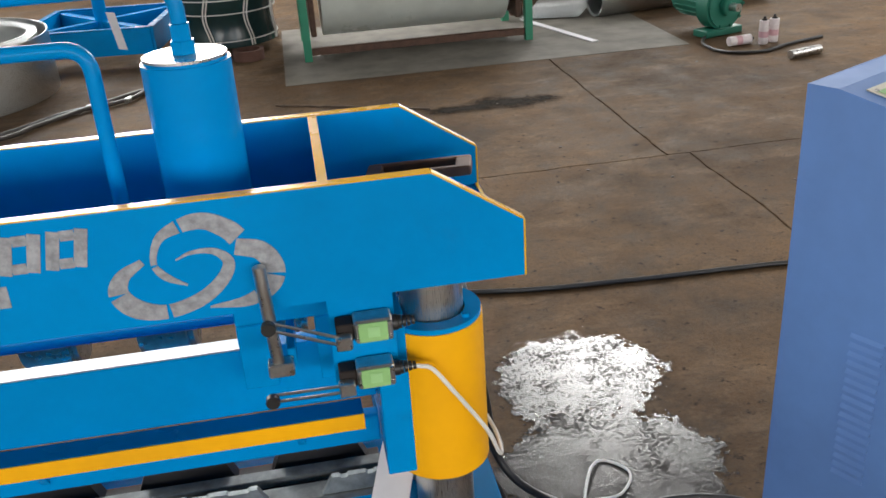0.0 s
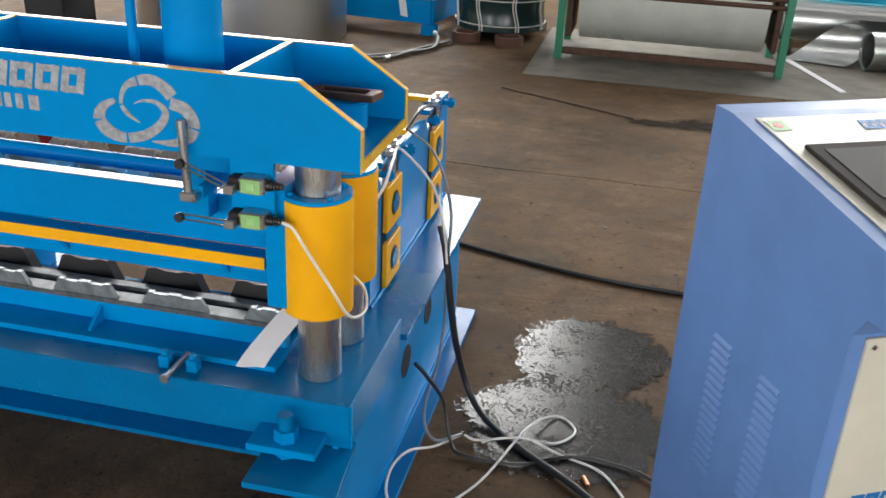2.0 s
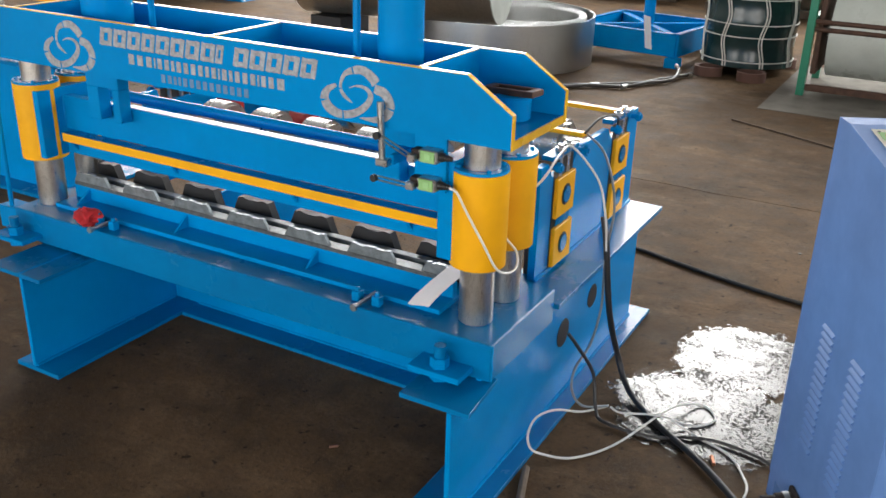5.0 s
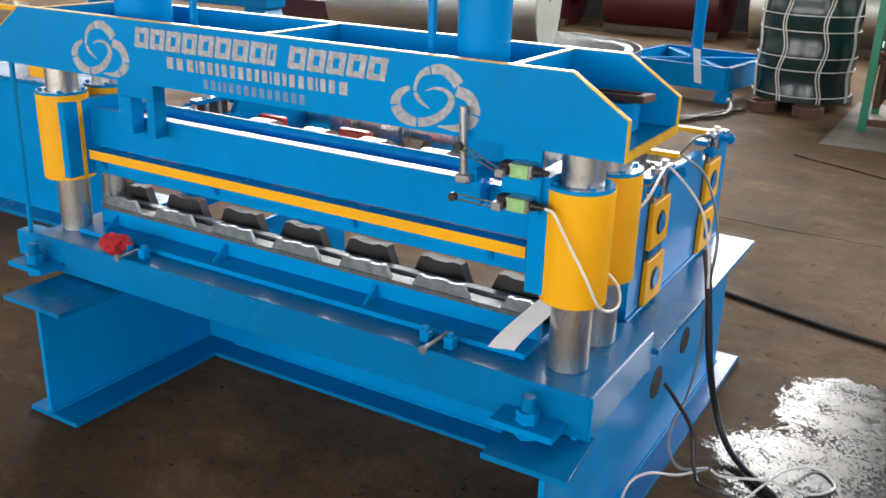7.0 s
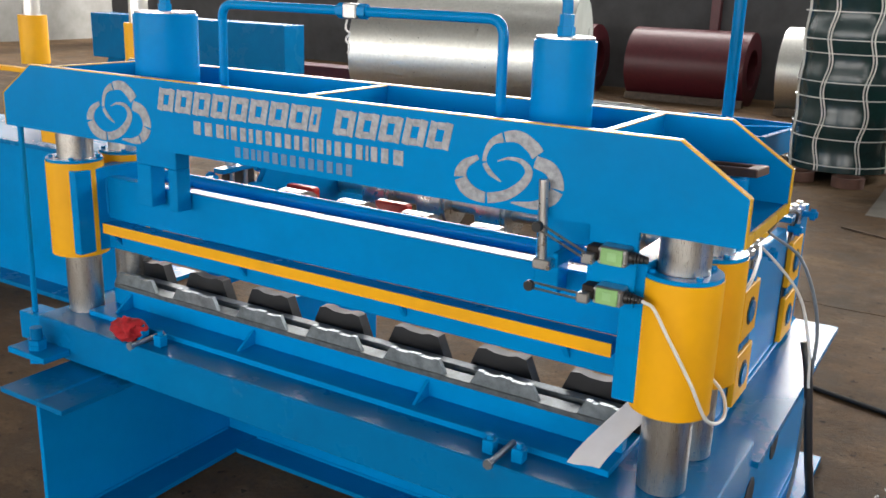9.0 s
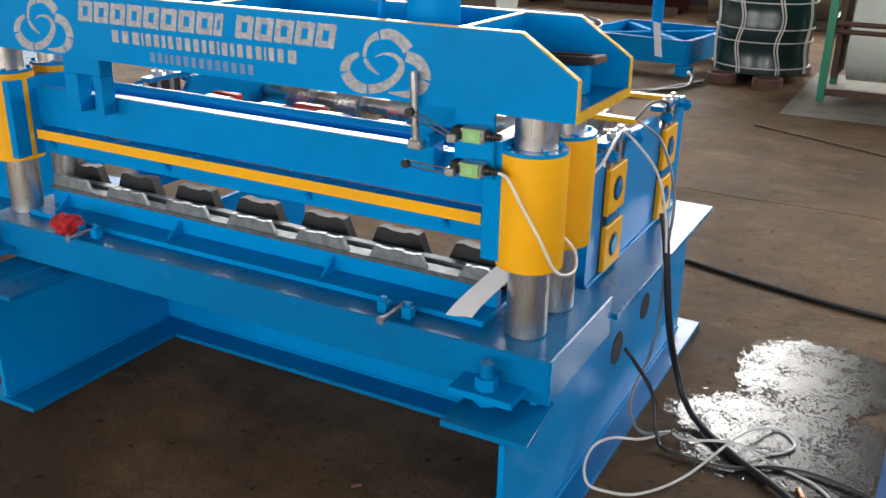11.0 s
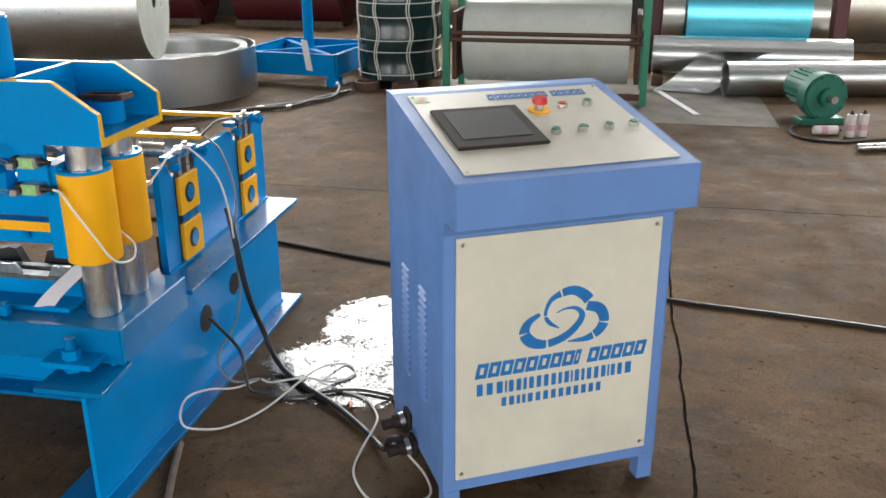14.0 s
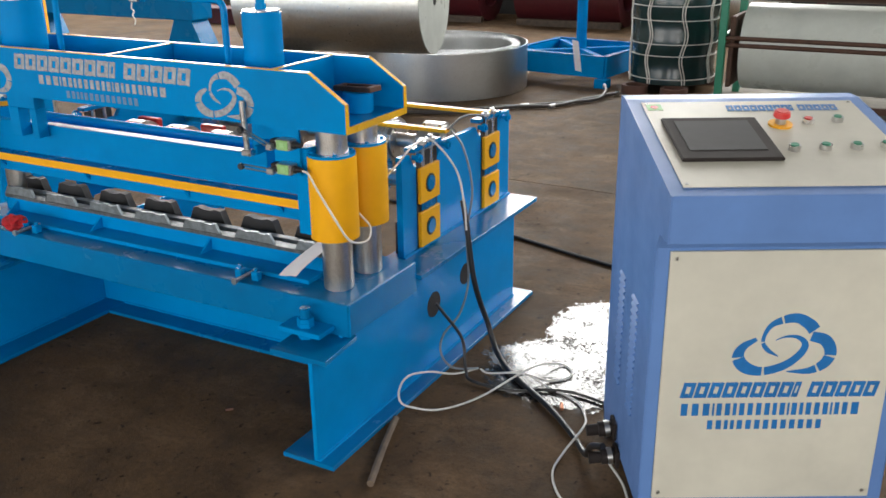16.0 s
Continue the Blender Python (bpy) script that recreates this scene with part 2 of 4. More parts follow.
def box(x0, x1, y0, y1, z0, z1, bevel=0.0015, bm=None):
    own = bmesh.new()
    bmesh.ops.create_cube(own, size=1)
    own.transform(Matrix.Translation(((x0 + x1) / 2, (y0 + y1) / 2, (z0 + z1) / 2)) @ Matrix.Diagonal((abs(x1 - x0), abs(y1 - y0), abs(z1 - z0), 1)))
    if bevel:
        bmesh.ops.bevel(own, geom=own.edges[:], offset=min(bevel, 0.45 * min(abs(x1 - x0), abs(y1 - y0), abs(z1 - z0))), segments=1, affect="EDGES")
    return join(bm, own)


def join(bm, own):
    if bm is None:
        return own
    me = bpy.data.meshes.new("temporary")
    own.to_mesh(me)
    own.free()
    bm.from_mesh(me)
    bpy.data.meshes.remove(me)
    return bm


def rod(a, b, r, r2=None, n=20, bevel=0.0, bm=None):
    """A round bar from a to b."""
    a, b = Vector(a), Vector(b)
    own = bmesh.new()
    bmesh.ops.create_cone(own, cap_ends=True, segments=n, radius1=r, radius2=r if r2 is None else r2, depth=(b - a).length)
    if bevel:
        rims = [e for e in own.edges if abs(e.verts[0].co.z - e.verts[1].co.z) < 1e-6]
        bmesh.ops.bevel(own, geom=rims, offset=bevel, segments=2, affect="EDGES")
    own.transform(Matrix.Translation((a + b) / 2) @ (b - a).to_track_quat("Z", "Y").to_matrix().to_4x4())
    return join(bm, own)


def ring(a, b, r_out, r_in, n=32, bm=None):
    """A pipe with an open bore from a to b."""
    a, b = Vector(a), Vector(b)
    own = bmesh.new()
    h = (b - a).length / 2
    rows = [[own.verts.new((r * math.cos(2 * math.pi * i / n), r * math.sin(2 * math.pi * i / n), z)) for i in range(n)] for r, z in ((r_out, -h), (r_out, h), (r_in, h), (r_in, -h))]
    for k in range(4):
        for i in range(n):
            own.faces.new((rows[k][i], rows[k][(i + 1) % n], rows[(k + 1) % 4][(i + 1) % n], rows[(k + 1) % 4][i]))
    own.transform(Matrix.Translation((a + b) / 2) @ (b - a).to_track_quat("Z", "Y").to_matrix().to_4x4())
    return join(bm, own)


def prism(points, axis, a, b, bevel=0.0, bm=None):
    """A flat outline, drawn in the two axes other than the given one (in x, y, z order), thickened from a to b."""
    own = bmesh.new()
    k = "xyz".index(axis)

    def place(p, v):
        q = list(p)
        q.insert(k, v)
        return own.verts.new(q)

    low, high = [place(p, a) for p in points], [place(p, b) for p in points]
    own.faces.new(low)
    own.faces.new(high)
    for i in range(len(points)):
        j = (i + 1) % len(points)
        own.faces.new((low[i], low[j], high[j], high[i]))
    bmesh.ops.recalc_face_normals(own, faces=own.faces)
    if bevel:
        bmesh.ops.bevel(own, geom=own.edges[:], offset=bevel, segments=1, affect="EDGES")
    return join(bm, own)


def smooth_line(points, steps=8):
    """A curve through the points."""
    p = [Vector(q) for q in points]
    p = [2 * p[0] - p[1], *p, 2 * p[-1] - p[-2]]
    out = []
    for i in range(1, len(p) - 2):
        for s in range(steps):
            t = s / steps
            a, b, c, d = p[i - 1 : i + 3]
            out.append(0.5 * (2 * b + (c - a) * t + (2 * a - 5 * b + 4 * c - d) * t * t + (3 * b - a - 3 * c + d) * t ** 3))
    return out + [p[-2]]


def tube(points, r, n=10, steps=8, bm=None, smooth=True):
    """A cable or bent pipe along the points."""
    line = smooth_line(points, steps) if smooth else [Vector(q) for q in points]
    own = bmesh.new()
    rows, side = [], None
    for i, q in enumerate(line):
        d = (line[min(i + 1, len(line) - 1)] - line[max(i - 1, 0)]).normalized()
        if side is None:
            side = d.orthogonal().normalized()
        side = (side - d * side.dot(d)).normalized()
        up = d.cross(side)
        rows.append([own.verts.new(q + r * (math.cos(2 * math.pi * k / n) * side + math.sin(2 * math.pi * k / n) * up)) for k in range(n)])
    for a, b in zip(rows, rows[1:]):
        for k in range(n):
            own.faces.new((a[k], a[(k + 1) % n], b[(k + 1) % n], b[k]))
    own.faces.new(rows[0])
    own.faces.new(rows[-1])
    return join(bm, own)


def bent(points, radius=0.03):
    """Corner points with each corner rounded."""
    p = [Vector(q) for q in points]
    out = [p[0]]
    for a, b, c in zip(p, p[1:], p[2:]):
        u, v = (a - b).normalized(), (c - b).normalized()
        for s in range(7):
            t = s / 6
            out.append((1 - t) ** 2 * (b + u * radius) + 2 * t * (1 - t) * b + t * t * (b + v * radius))
    return out + [p[-1]]


def hexhead(c, axis, r, h, bm=None):
    c, axis = Vector(c), Vector(axis).normalized()
    return rod(c, c + axis * h, r, n=6, bm=bm)


def blob(cx, cy, rx, ry, z, seed, rough=0.34, n=140, height=0.0015, bm=None):
    """A spill with an uneven rim."""
    own = bmesh.new()
    top = []
    for i in range(n):
        a = 2 * math.pi * i / n
        k = 1 + rough * noise.fractal((math.cos(a) * 1.6 + seed, math.sin(a) * 1.6, seed * 0.7), 1.0, 2.0, 4) + 0.09 * noise.noise((math.cos(a) * 9, math.sin(a) * 9, seed))
        top.append(own.verts.new((cx + rx * k * math.cos(a), cy + ry * k * math.sin(a), z + height)))
    own.faces.new(top)
    low = [own.verts.new((v.co.x + (v.co.x - cx) * 0.0006, v.co.y + (v.co.y - cy) * 0.0006, z)) for v in top]
    for i in range(n):
        own.faces.new((top[i], low[i], low[(i + 1) % n], top[(i + 1) % n]))
    return join(bm, own)

# ---- the shed ----
def slab(name, x0, x1, y0, y1, seed):
    """One cast bay of the floor, with slightly ragged joint edges."""
    bm = bmesh.new()
    rim = []
    for (ax, ay), (bx, by) in (((x0, y0), (x1, y0)), ((x1, y0), (x1, y1)), ((x1, y1), (x0, y1)), ((x0, y1), (x0, y0))):
        n = 600
        for i in range(n):
            t = i / n
            x, y = ax + (bx - ax) * t, ay + (by - ay) * t
            k = 0.03 * noise.fractal((x * 1.3, y * 1.3, 3.0), 1.0, 2.0, 5) + 0.0045 * noise.noise((x * 19, y * 19, seed))
            rim.append((x + k * (ay != by), y + k * (ax != bx)))
    return solo(name, prism(rim, "z", -0.03, 0.0), FLOOR, "stained brown-grey cast concrete floor bay", "floor", "structure")


under = solo("ground", box(-40, 40, -40, 60, -0.2, -0.012, 0), JOINT, "dirt in the floor joints under the concrete", "ground", "structure")
for k, (x0, x1, y0, y1) in enumerate(((-16, 1.845, -9, 3.996), (1.855, 10, -9, 3.996), (-16, 1.735, 4.004, 18), (1.745, 10, 4.004, 18))):
    slab("floor", x0, x1, y0, y1, 5.0 + k)


def walls():
    # Out of view: walls, columns and roof added to shape the incoming light.
    wall = []
    for name, bm in (
        ("wall_north", prism(((-16, 0), (10, 0), (10, 8.2), (7.6, 8.2), (7.6, 2.6), (3.7, 2.6), (3.7, 8.2), (-0.5, 8.2), (-0.5, 1.9), (-16, 1.9)), "y", 15.0, 15.2)),
        ("wall_south", box(-16, 10, -9.2, -9.0, 0, 0.9, 0)),
        ("wall_west", box(-16.2, -16, -9.2, 15.2, 0, 2.4, 0)),
        ("wall_east", box(10, 10.2, -9.2, 15.2, 0, 2.4, 0)),
    ):
        wall.append(solo(name, bm, WALLPAINT, "unseen grey low wall added to shape the light", "wall", "structure"))
    for name, bm in (
        ("upper_wall_north", box(-16, -0.502, 15.0, 15.2, 8.0, 8.2, 0)),
        ("upper_wall_south", box(-16, 10, -9.2, -9.0, 3.3, 8.2, 0)),
        ("upper_wall_west", box(-16.2, -16, -9.2, 15.2, 3.4, 8.2, 0)),
        ("upper_wall_east", box(10, 10.2, -9.2, 15.2, 4.6, 8.2, 0)),
    ):
        solo(name, bm, ROOFSHEET, "unseen grey sheet wall added above a light opening", "wall", "structure")
    for i, x in enumerate((-16.1, -9.5, -3.0, 3.6, 10.1)):
        for y in (-9.1, 15.1):
            solo("column", box(x - 0.11, x + 0.11, y - 0.11, y + 0.11, 0, 8.2, 0.01), WALLPAINT, "unseen grey column added along the shed walls", "column", "structure", "shed columns")
    bm = None
    for y0, y1 in ((-9.4, 4.6), (5.3, 8.6), (9.3, 15.4)):
        bm = box(-16.4, 10.4, y0, y1, 8.2, 8.3, 0, bm)
    solo("ceiling", bm, ROOFSHEET, "unseen grey sheet roof added, with open strips for light", "roof", "structure")


walls()
opening_lamp("north_daylight", -8.25, 14.8, 4.95, (-8.25, 2, 1.5), 15.4, 6.0, 2450)
opening_lamp("north_door_daylight", 5.65, 14.8, 5.4, (5.65, 2, 1.5), 3.8, 5.5, 800)
# South, west and east: fill lamps added on unseen sides to brighten the machines.
opening_lamp("south_fill", -3, -8.8, 2.1, (-2.5, 2, 0.9), 25, 2.3, 700)
opening_lamp("west_fill", -15.8, 3, 3.5, (0, 3, 0.8), 22, 2.1, 150)
opening_lamp("east_fill", 9.8, 3, 3.5, (0, 3, 0.8), 22, 2.1, 240)

# ---- base frame of the machine ----
base = thing("base_frame", pose(-0.55, 1.6, 0), "blue enamelled welded steel beam frame on the concrete floor", "machine frame")
part("bottom_flange", box(0.133, 0.318, 0.945, 2.432, 0.0, 0.015), BLUE_TOP, base)
part("web", prism(((0.949, 0.0152), (2.35, 0.0152), (2.35, 0.3955), (1.104, 0.3955), (1.104, 0.3395), (0.949, 0.3395)), "x", 0.247, 0.261, 0.001), BLUE, base)
part("top_flange", prism(((0.11, 0.95), (0.308, 0.95), (0.29, 1.14), (0.11, 1.14)), "z", 0.340, 0.354, 0.001), BLUE_TOP, base)
part("rear_top_flange", prism(((0.1, 1.515), (0.3, 1.515), (0.3, 2.497), (0.1, 2.497)), "z", 0.396, 0.412, 0.001), BLUE_TOP, base)
part("bottom_flange", box(-1.358, -1.16, 0.912, 2.41, 0.0, 0.015), BLUE_TOP, base)
part("web", box(-1.284, -1.27, 0.916, 2.33, 0.015, 0.35), BLUE, base)
part("top_flange", box(-1.42, -1.18, 0.912, 1.14, 0.335, 0.349), BLUE_TOP, base)
part("cross_flange", box(-1.158, 0.131, 1.462, 1.66, 0.0, 0.014), BLUE_TOP, base)
part("cross_web", box(-1.269, 0.246, 1.55, 1.562, 0.014, 0.345), BLUE, base)
# Openings aren't cut: black discs on the web put their shade in as colour.
for y, z, r in ((1.665, 0.243, 0.046), (1.907, 0.272, 0.04)):
    part("cable_hole_disc", rod((0.2605, y, z), (0.263, y, z), r, n=24), BLACKSTEEL_SHADE, base, "black disc on the web for the shade in a round opening")

def weld(points, r, parent, seed):
    """A run of weld bead, uneven along its length."""
    a, b = Vector(points[0]), Vector(points[1])
    n = int((b - a).length / 0.012)
    line = []
    for i in range(n + 1):
        q = a + (b - a) * i / n
        k = 0.0016 * noise.noise((i * 0.9, seed, 0.0))
        line.append(q + Vector((k, k, abs(k))))
    return part("weld_bead", tube(line, r, 6, 1, smooth=False), BLUE, parent, "glossy uneven weld bead")


weld(((0.262, 0.952, 0.0165), (0.262, 2.35, 0.0165)), 0.006, base, 1.0)
weld(((-1.269, 0.92, 0.0165), (-1.269, 1.54, 0.0165)), 0.006, base, 2.0)
weld(((-1.15, 1.549, 0.0155), (0.13, 1.549, 0.0155)), 0.006, base, 3.0)
weld(((0.171, 1.62, 0.4135), (0.171, 2.49, 0.4135)), 0.007, base, 4.0)

# ---- cutting press ----
press = thing("cutting_press", pose(-0.64, 1.3, 0.345), "blue hydraulic sheet cutting press with yellow guide sleeves", "machine")
part("base_slab", box(-1.52, 0.287, 1.103, 1.505, 0.358, 0.4635, 0.003), BLUE_TOP, press, "worn blue slab with oily top")
for x in (0.182, -1.458):
    for y in (1.215, 1.378):
        part("guide_column", rod((x, y, 0.464), (x, y, 0.968), 0.046, n=40, bevel=0.003), STEEL, press, "polished turned steel column")
for x, y0 in ((0.182, 1.21), (-1.458, 1.21)):
    for y in (y0, y0 + 0.168):
        s = part("guide_sleeve", ring((x, y, 0.632), (x, y, 0.882), 0.073, 0.047, 48), YELLOW, press, "yellow painted sleeve")
        part("sleeve_cap", ring((x, y, 0.8822), (x, y, 0.89), 0.071, 0.0475, 48), BLUE, s, "blue end ring")
        for k in range(4):
            a = math.pi / 4 + k * math.pi / 2
            c = (x + 0.059 * math.cos(a), y + 0.059 * math.sin(a), 0.8902)
            part("cap_screw", rod(c, (c[0], c[1], 0.896), 0.006, n=8), BLUE, s)


def beam():
    """The upper cross beam, an open trough of plates with chamfered ends."""
    outline = ((-1.6, 0.969), (0.30, 0.969), (0.30, 1.051), (0.181, 1.13), (-1.481, 1.13), (-1.6, 1.051))
    front = part("front_plate", prism(outline, "y", 1.12, 1.133), BLUE, press)
    back = part("back_plate", prism(outline, "y", 1.43, 1.443), BLUE, press)
    floor_plate = part("beam_floor", box(-1.595, 0.296, 1.1335, 1.4295, 0.969, 0.986, 0), BLUE_TOP, press)
    part("end_edge", box(0.2962, 0.3012, 1.1335, 1.4295, 0.968, 0.988, 0), YEDGE, floor_plate, "yellow painted plate edge")
    for y, owner in ((1.12, front), (1.43, back)):
        bm = None
        line = ((-1.6, 0.969), (-1.6, 1.051), (-1.481, 1.13), (0.181, 1.13), (0.30, 1.051), (0.30, 0.969))
        for (xa, za), (xb, zb) in zip(line, line[1:]):
            dx, dz = xb - xa, zb - za
            l = math.hypot(dx, dz)
            nx, nz = -dz / l * 0.0022, dx / l * 0.0022
            bm = prism(((xa, za), (xb, zb), (xb + nx, zb + nz), (xa + nx, za + nz)), "y", y - 0.0012, y + 0.0142, 0, bm)
        part("painted_edge", bm, YEDGE, owner, "scuffed yellow edge of the plate")
    for x in (0.045, -0.614, -1.42):
        rib = part("rib", box(x - 0.006, x + 0.006, 1.1335, 1.4295, 0.9865, 1.128, 0), BLUE, press)
        part("rib_edge", box(x - 0.0068, x + 0.0068, 1.1345, 1.4285, 1.1282, 1.1308, 0), YEDGE, rib, "yellow painted rib edge")
    # the clamp seat at the open end
    seat = part("clamp_seat", rod((0.2, 1.335, 0.9862), (0.2, 1.335, 1.046), 0.046, n=28, bevel=0.004), BLUE, press)
    bm = None
    for k in range(2):
        s = -1 if k else 1
        bm = box(-0.075, 0.075, s * 0.014 if s > 0 else -0.024, 0.024 if s > 0 else -0.014, 0, 0.016, 0.002, bm)
    for x in (-0.068, 0.068):
        bm = box(x - 0.012, x + 0.012, -0.0238, 0.0238, 0.0003, 0.0157, 0.002, bm)
    bm.transform(pose(0.195, 1.34, 1.047, 2, -4, -13))
    part("slotted_clamp_bar", bm, BROWNSTEEL, press, "rusty brown slotted steel bar")

    return front


BEAM_FRONT = beam()


weld(((0.2885, 1.108, 0.4635), (0.2885, 1.108, 0.36)), 0.002, press, 5.0)
for xw in (0.0895, -1.3865):
    weld(((xw, 1.2495, 0.74), (xw, 1.2495, 0.835)), 0.005, press, 6.0)


def carriage():
    """The moving upper blade carrier with its yellow edged ledge."""
    body = part("carriage_plate", box(-1.385, 0.09, 1.25, 1.285, 0.7255, 0.838, 0.002), BLUE, press)
    part("machined_top", box(-1.1, -0.06, 1.2515, 1.2835, 0.8382, 0.8405, 0), MACHINED, body, "bare machined top face")
    part("lower_blade_plate", box(-1.375, 0.088, 1.238, 1.262, 0.648, 0.6975, 0.002), BLUE, press)
    ledge = part("ledge", box(-1.356, 0.064, 1.2075, 1.2495, 0.698, 0.725, 0.001), BLUE_TOP, press)
    part("yellow_strip", box(-1.357, 0.065, 1.205, 1.2073, 0.6975, 0.7245, 0), YELLOW, ledge, "yellow painted front edge")
    for x in (-1.33, -0.885, -0.42, -0.035):
        part("gusset", prism(((1.212, 0.6975), (1.2375, 0.6975), (1.2375, 0.662)), "x", x - 0.006, x + 0.006), BLUE, press)
    part("guide_block", box(0.0905, 0.135, 1.155, 1.42, 0.642, 0.905, 0.002), BLUE, press)
    part("guide_block", box(-1.43, -1.3855, 1.155, 1.42, 0.642, 0.865, 0.002), BLUE, press)
    for x in (-1.135, -0.03):
        bm = box(x - 0.07, x + 0.07, 1.2, 1.245, 0.905, 0.9685, 0.002)
        bm = box(x - 0.07, x - 0.02, 1.2, 1.245, 0.8, 0.9045, 0.002, bm)
        bm = box(x + 0.04, x + 0.07, 1.2, 1.245, 0.8, 0.9045, 0.002, bm)
        part("hanger_bracket", bm, BLUE, press)
    part("tie_tube", rod((-1.33, 1.40, 0.824), (0.08, 1.40, 0.824), 0.018, n=20), BLUE, press)


carriage()


def die():
    """The lower blade block with its toothed steel rail."""
    part("die_base", box(-1.41, 0.09, 1.182, 1.44, 0.4638, 0.478, 0.0015), BLUE, press)
    part("die_wall", box(-1.40, 0.086, 1.262, 1.285, 0.4785, 0.525, 0.0015), BLUE, press)
    for x in (-1.33, -0.885, -0.37):
        part("gusset", prism(((1.205, 0.4785), (1.2615, 0.4785), (1.2615, 0.518)), "x", x - 0.004, x + 0.004), BLUE, press)
    rail = part("die_rail", box(-1.395, 0.088, 1.258, 1.30, 0.5255, 0.5385, 0.0015), RAIL, press, "bare steel profile rail")
    part("rear_rail", box(-1.395, 0.088, 1.318, 1.345, 0.5255, 0.543, 0.0015), RAIL, press)
    rear = part("rear_die", box(-1.395, 0.088, 1.36, 1.395, 0.4785, 0.519, 0.0015), BLACKSTEEL_SHADE, press, "oiled black rear die")
    for k in range(7):
        x = -1.375 + 0.2265 * k
        o = ((x - 0.098, 0.5352), (x + 0.098, 0.5352), (x + 0.07, 0.592), (x + 0.045, 0.596), (x + 0.02, 0.59), (x - 0.02, 0.59), (x - 0.045, 0.596), (x - 0.07, 0.592))
        o = tuple((x + (a - x) * 0.86, b - 0.016) for a, b in o)
        o = tuple((min(0.088, max(-1.395, a)), b) for a, b in o)
        part("rear_tooth", prism(o, "y", 1.362, 1.392), BLACKSTEEL_SHADE, rear)
    for k in range(7):
        x = -1.315 + 0.2265 * k
        w = 0.082 if k < 6 else 0.06
        o = ((x - w, 0.5523), (x + w, 0.5523), (x + w - 0.018, 0.584), (x + w - 0.03, 0.584), (x + w - 0.034, 0.5805), (x + 0.018, 0.5805), (x + 0.014, 0.584), (x - 0.014, 0.584), (x - 0.018, 0.5805), (x - w + 0.034, 0.5805), (x - w + 0.03, 0.584), (x - w + 0.018, 0.584))
        part("die_tooth", prism([(a, b - 0.0135) for a, b in o], "y", 1.262, 1.273), DIE, rail)


die()


def cylinder(x, r):
    c = part("hydraulic_cylinder", rod((x, 1.303, 0.9862), (x, 1.303, 1.268), r, n=40, bevel=0.004), BLUE, press)
    part("collar", ring((x, 1.303, 0.9864), (x, 1.303, 1.0), r + 0.008, r + 0.0004, 40), BLUE, c)
    # The white highlight on the cylinder top is put in as bright steel.
    part("cylinder_cap", rod((x, 1.303, 1.2682), (x, 1.303, 1.272), r - 0.004, n=40), BRIGHT, c, "end cap in bright steel for its white highlight")
    bm = rod((x, 1.303, 1.2722), (x, 1.303, 1.29), 0.017, n=6)
    bm = rod((x, 1.303, 1.2902), (x, 1.303, 1.312), 0.014, n=6, bm=bm)
    part("hydraulic_fitting", bm, BLUE, c)


cylinder(-0.113, 0.06)
cylinder(-1.19, 0.078)
part("hydraulic_pipe", tube(bent(((-0.113, 1.303, 1.3125), (-0.113, 1.303, 1.362), (-1.19, 1.303, 1.362), (-1.19, 1.303, 1.3125)), 0.035), 0.0105, 12, smooth=False), BLUE, press)
part("hydraulic_pipe", tube(bent(((-0.228, 1.27, 0.9865), (-0.228, 1.27, 1.298), (-0.965, 1.27, 1.298), (-0.965, 1.27, 0.9865)), 0.035), 0.0105, 12, smooth=False), BLUE, press)
tee = part("pipe_tee", box(-0.605, -0.57, 1.254, 1.286, 1.282, 1.314, 0.003), ZINC, press, "bare zinc pipe tee")
part("union_nut", rod((-0.5695, 1.27, 1.298), (-0.55, 1.27, 1.298), 0.016, n=6), BLUE, tee)
part("union_nut", rod((-0.625, 1.27, 1.298), (-0.6055, 1.27, 1.298), 0.016, n=6), BLUE, tee)
part("loose_tape", tube(((-0.595, 1.26, 1.281), (-0.597, 1.257, 1.262), (-0.588, 1.258, 1.252), (-0.598, 1.259, 1.24), (-0.589, 1.26, 1.226), (-0.594, 1.26, 1.21)), 0.0022, 6), WHITECABLE, tee, "torn white sealing tape")


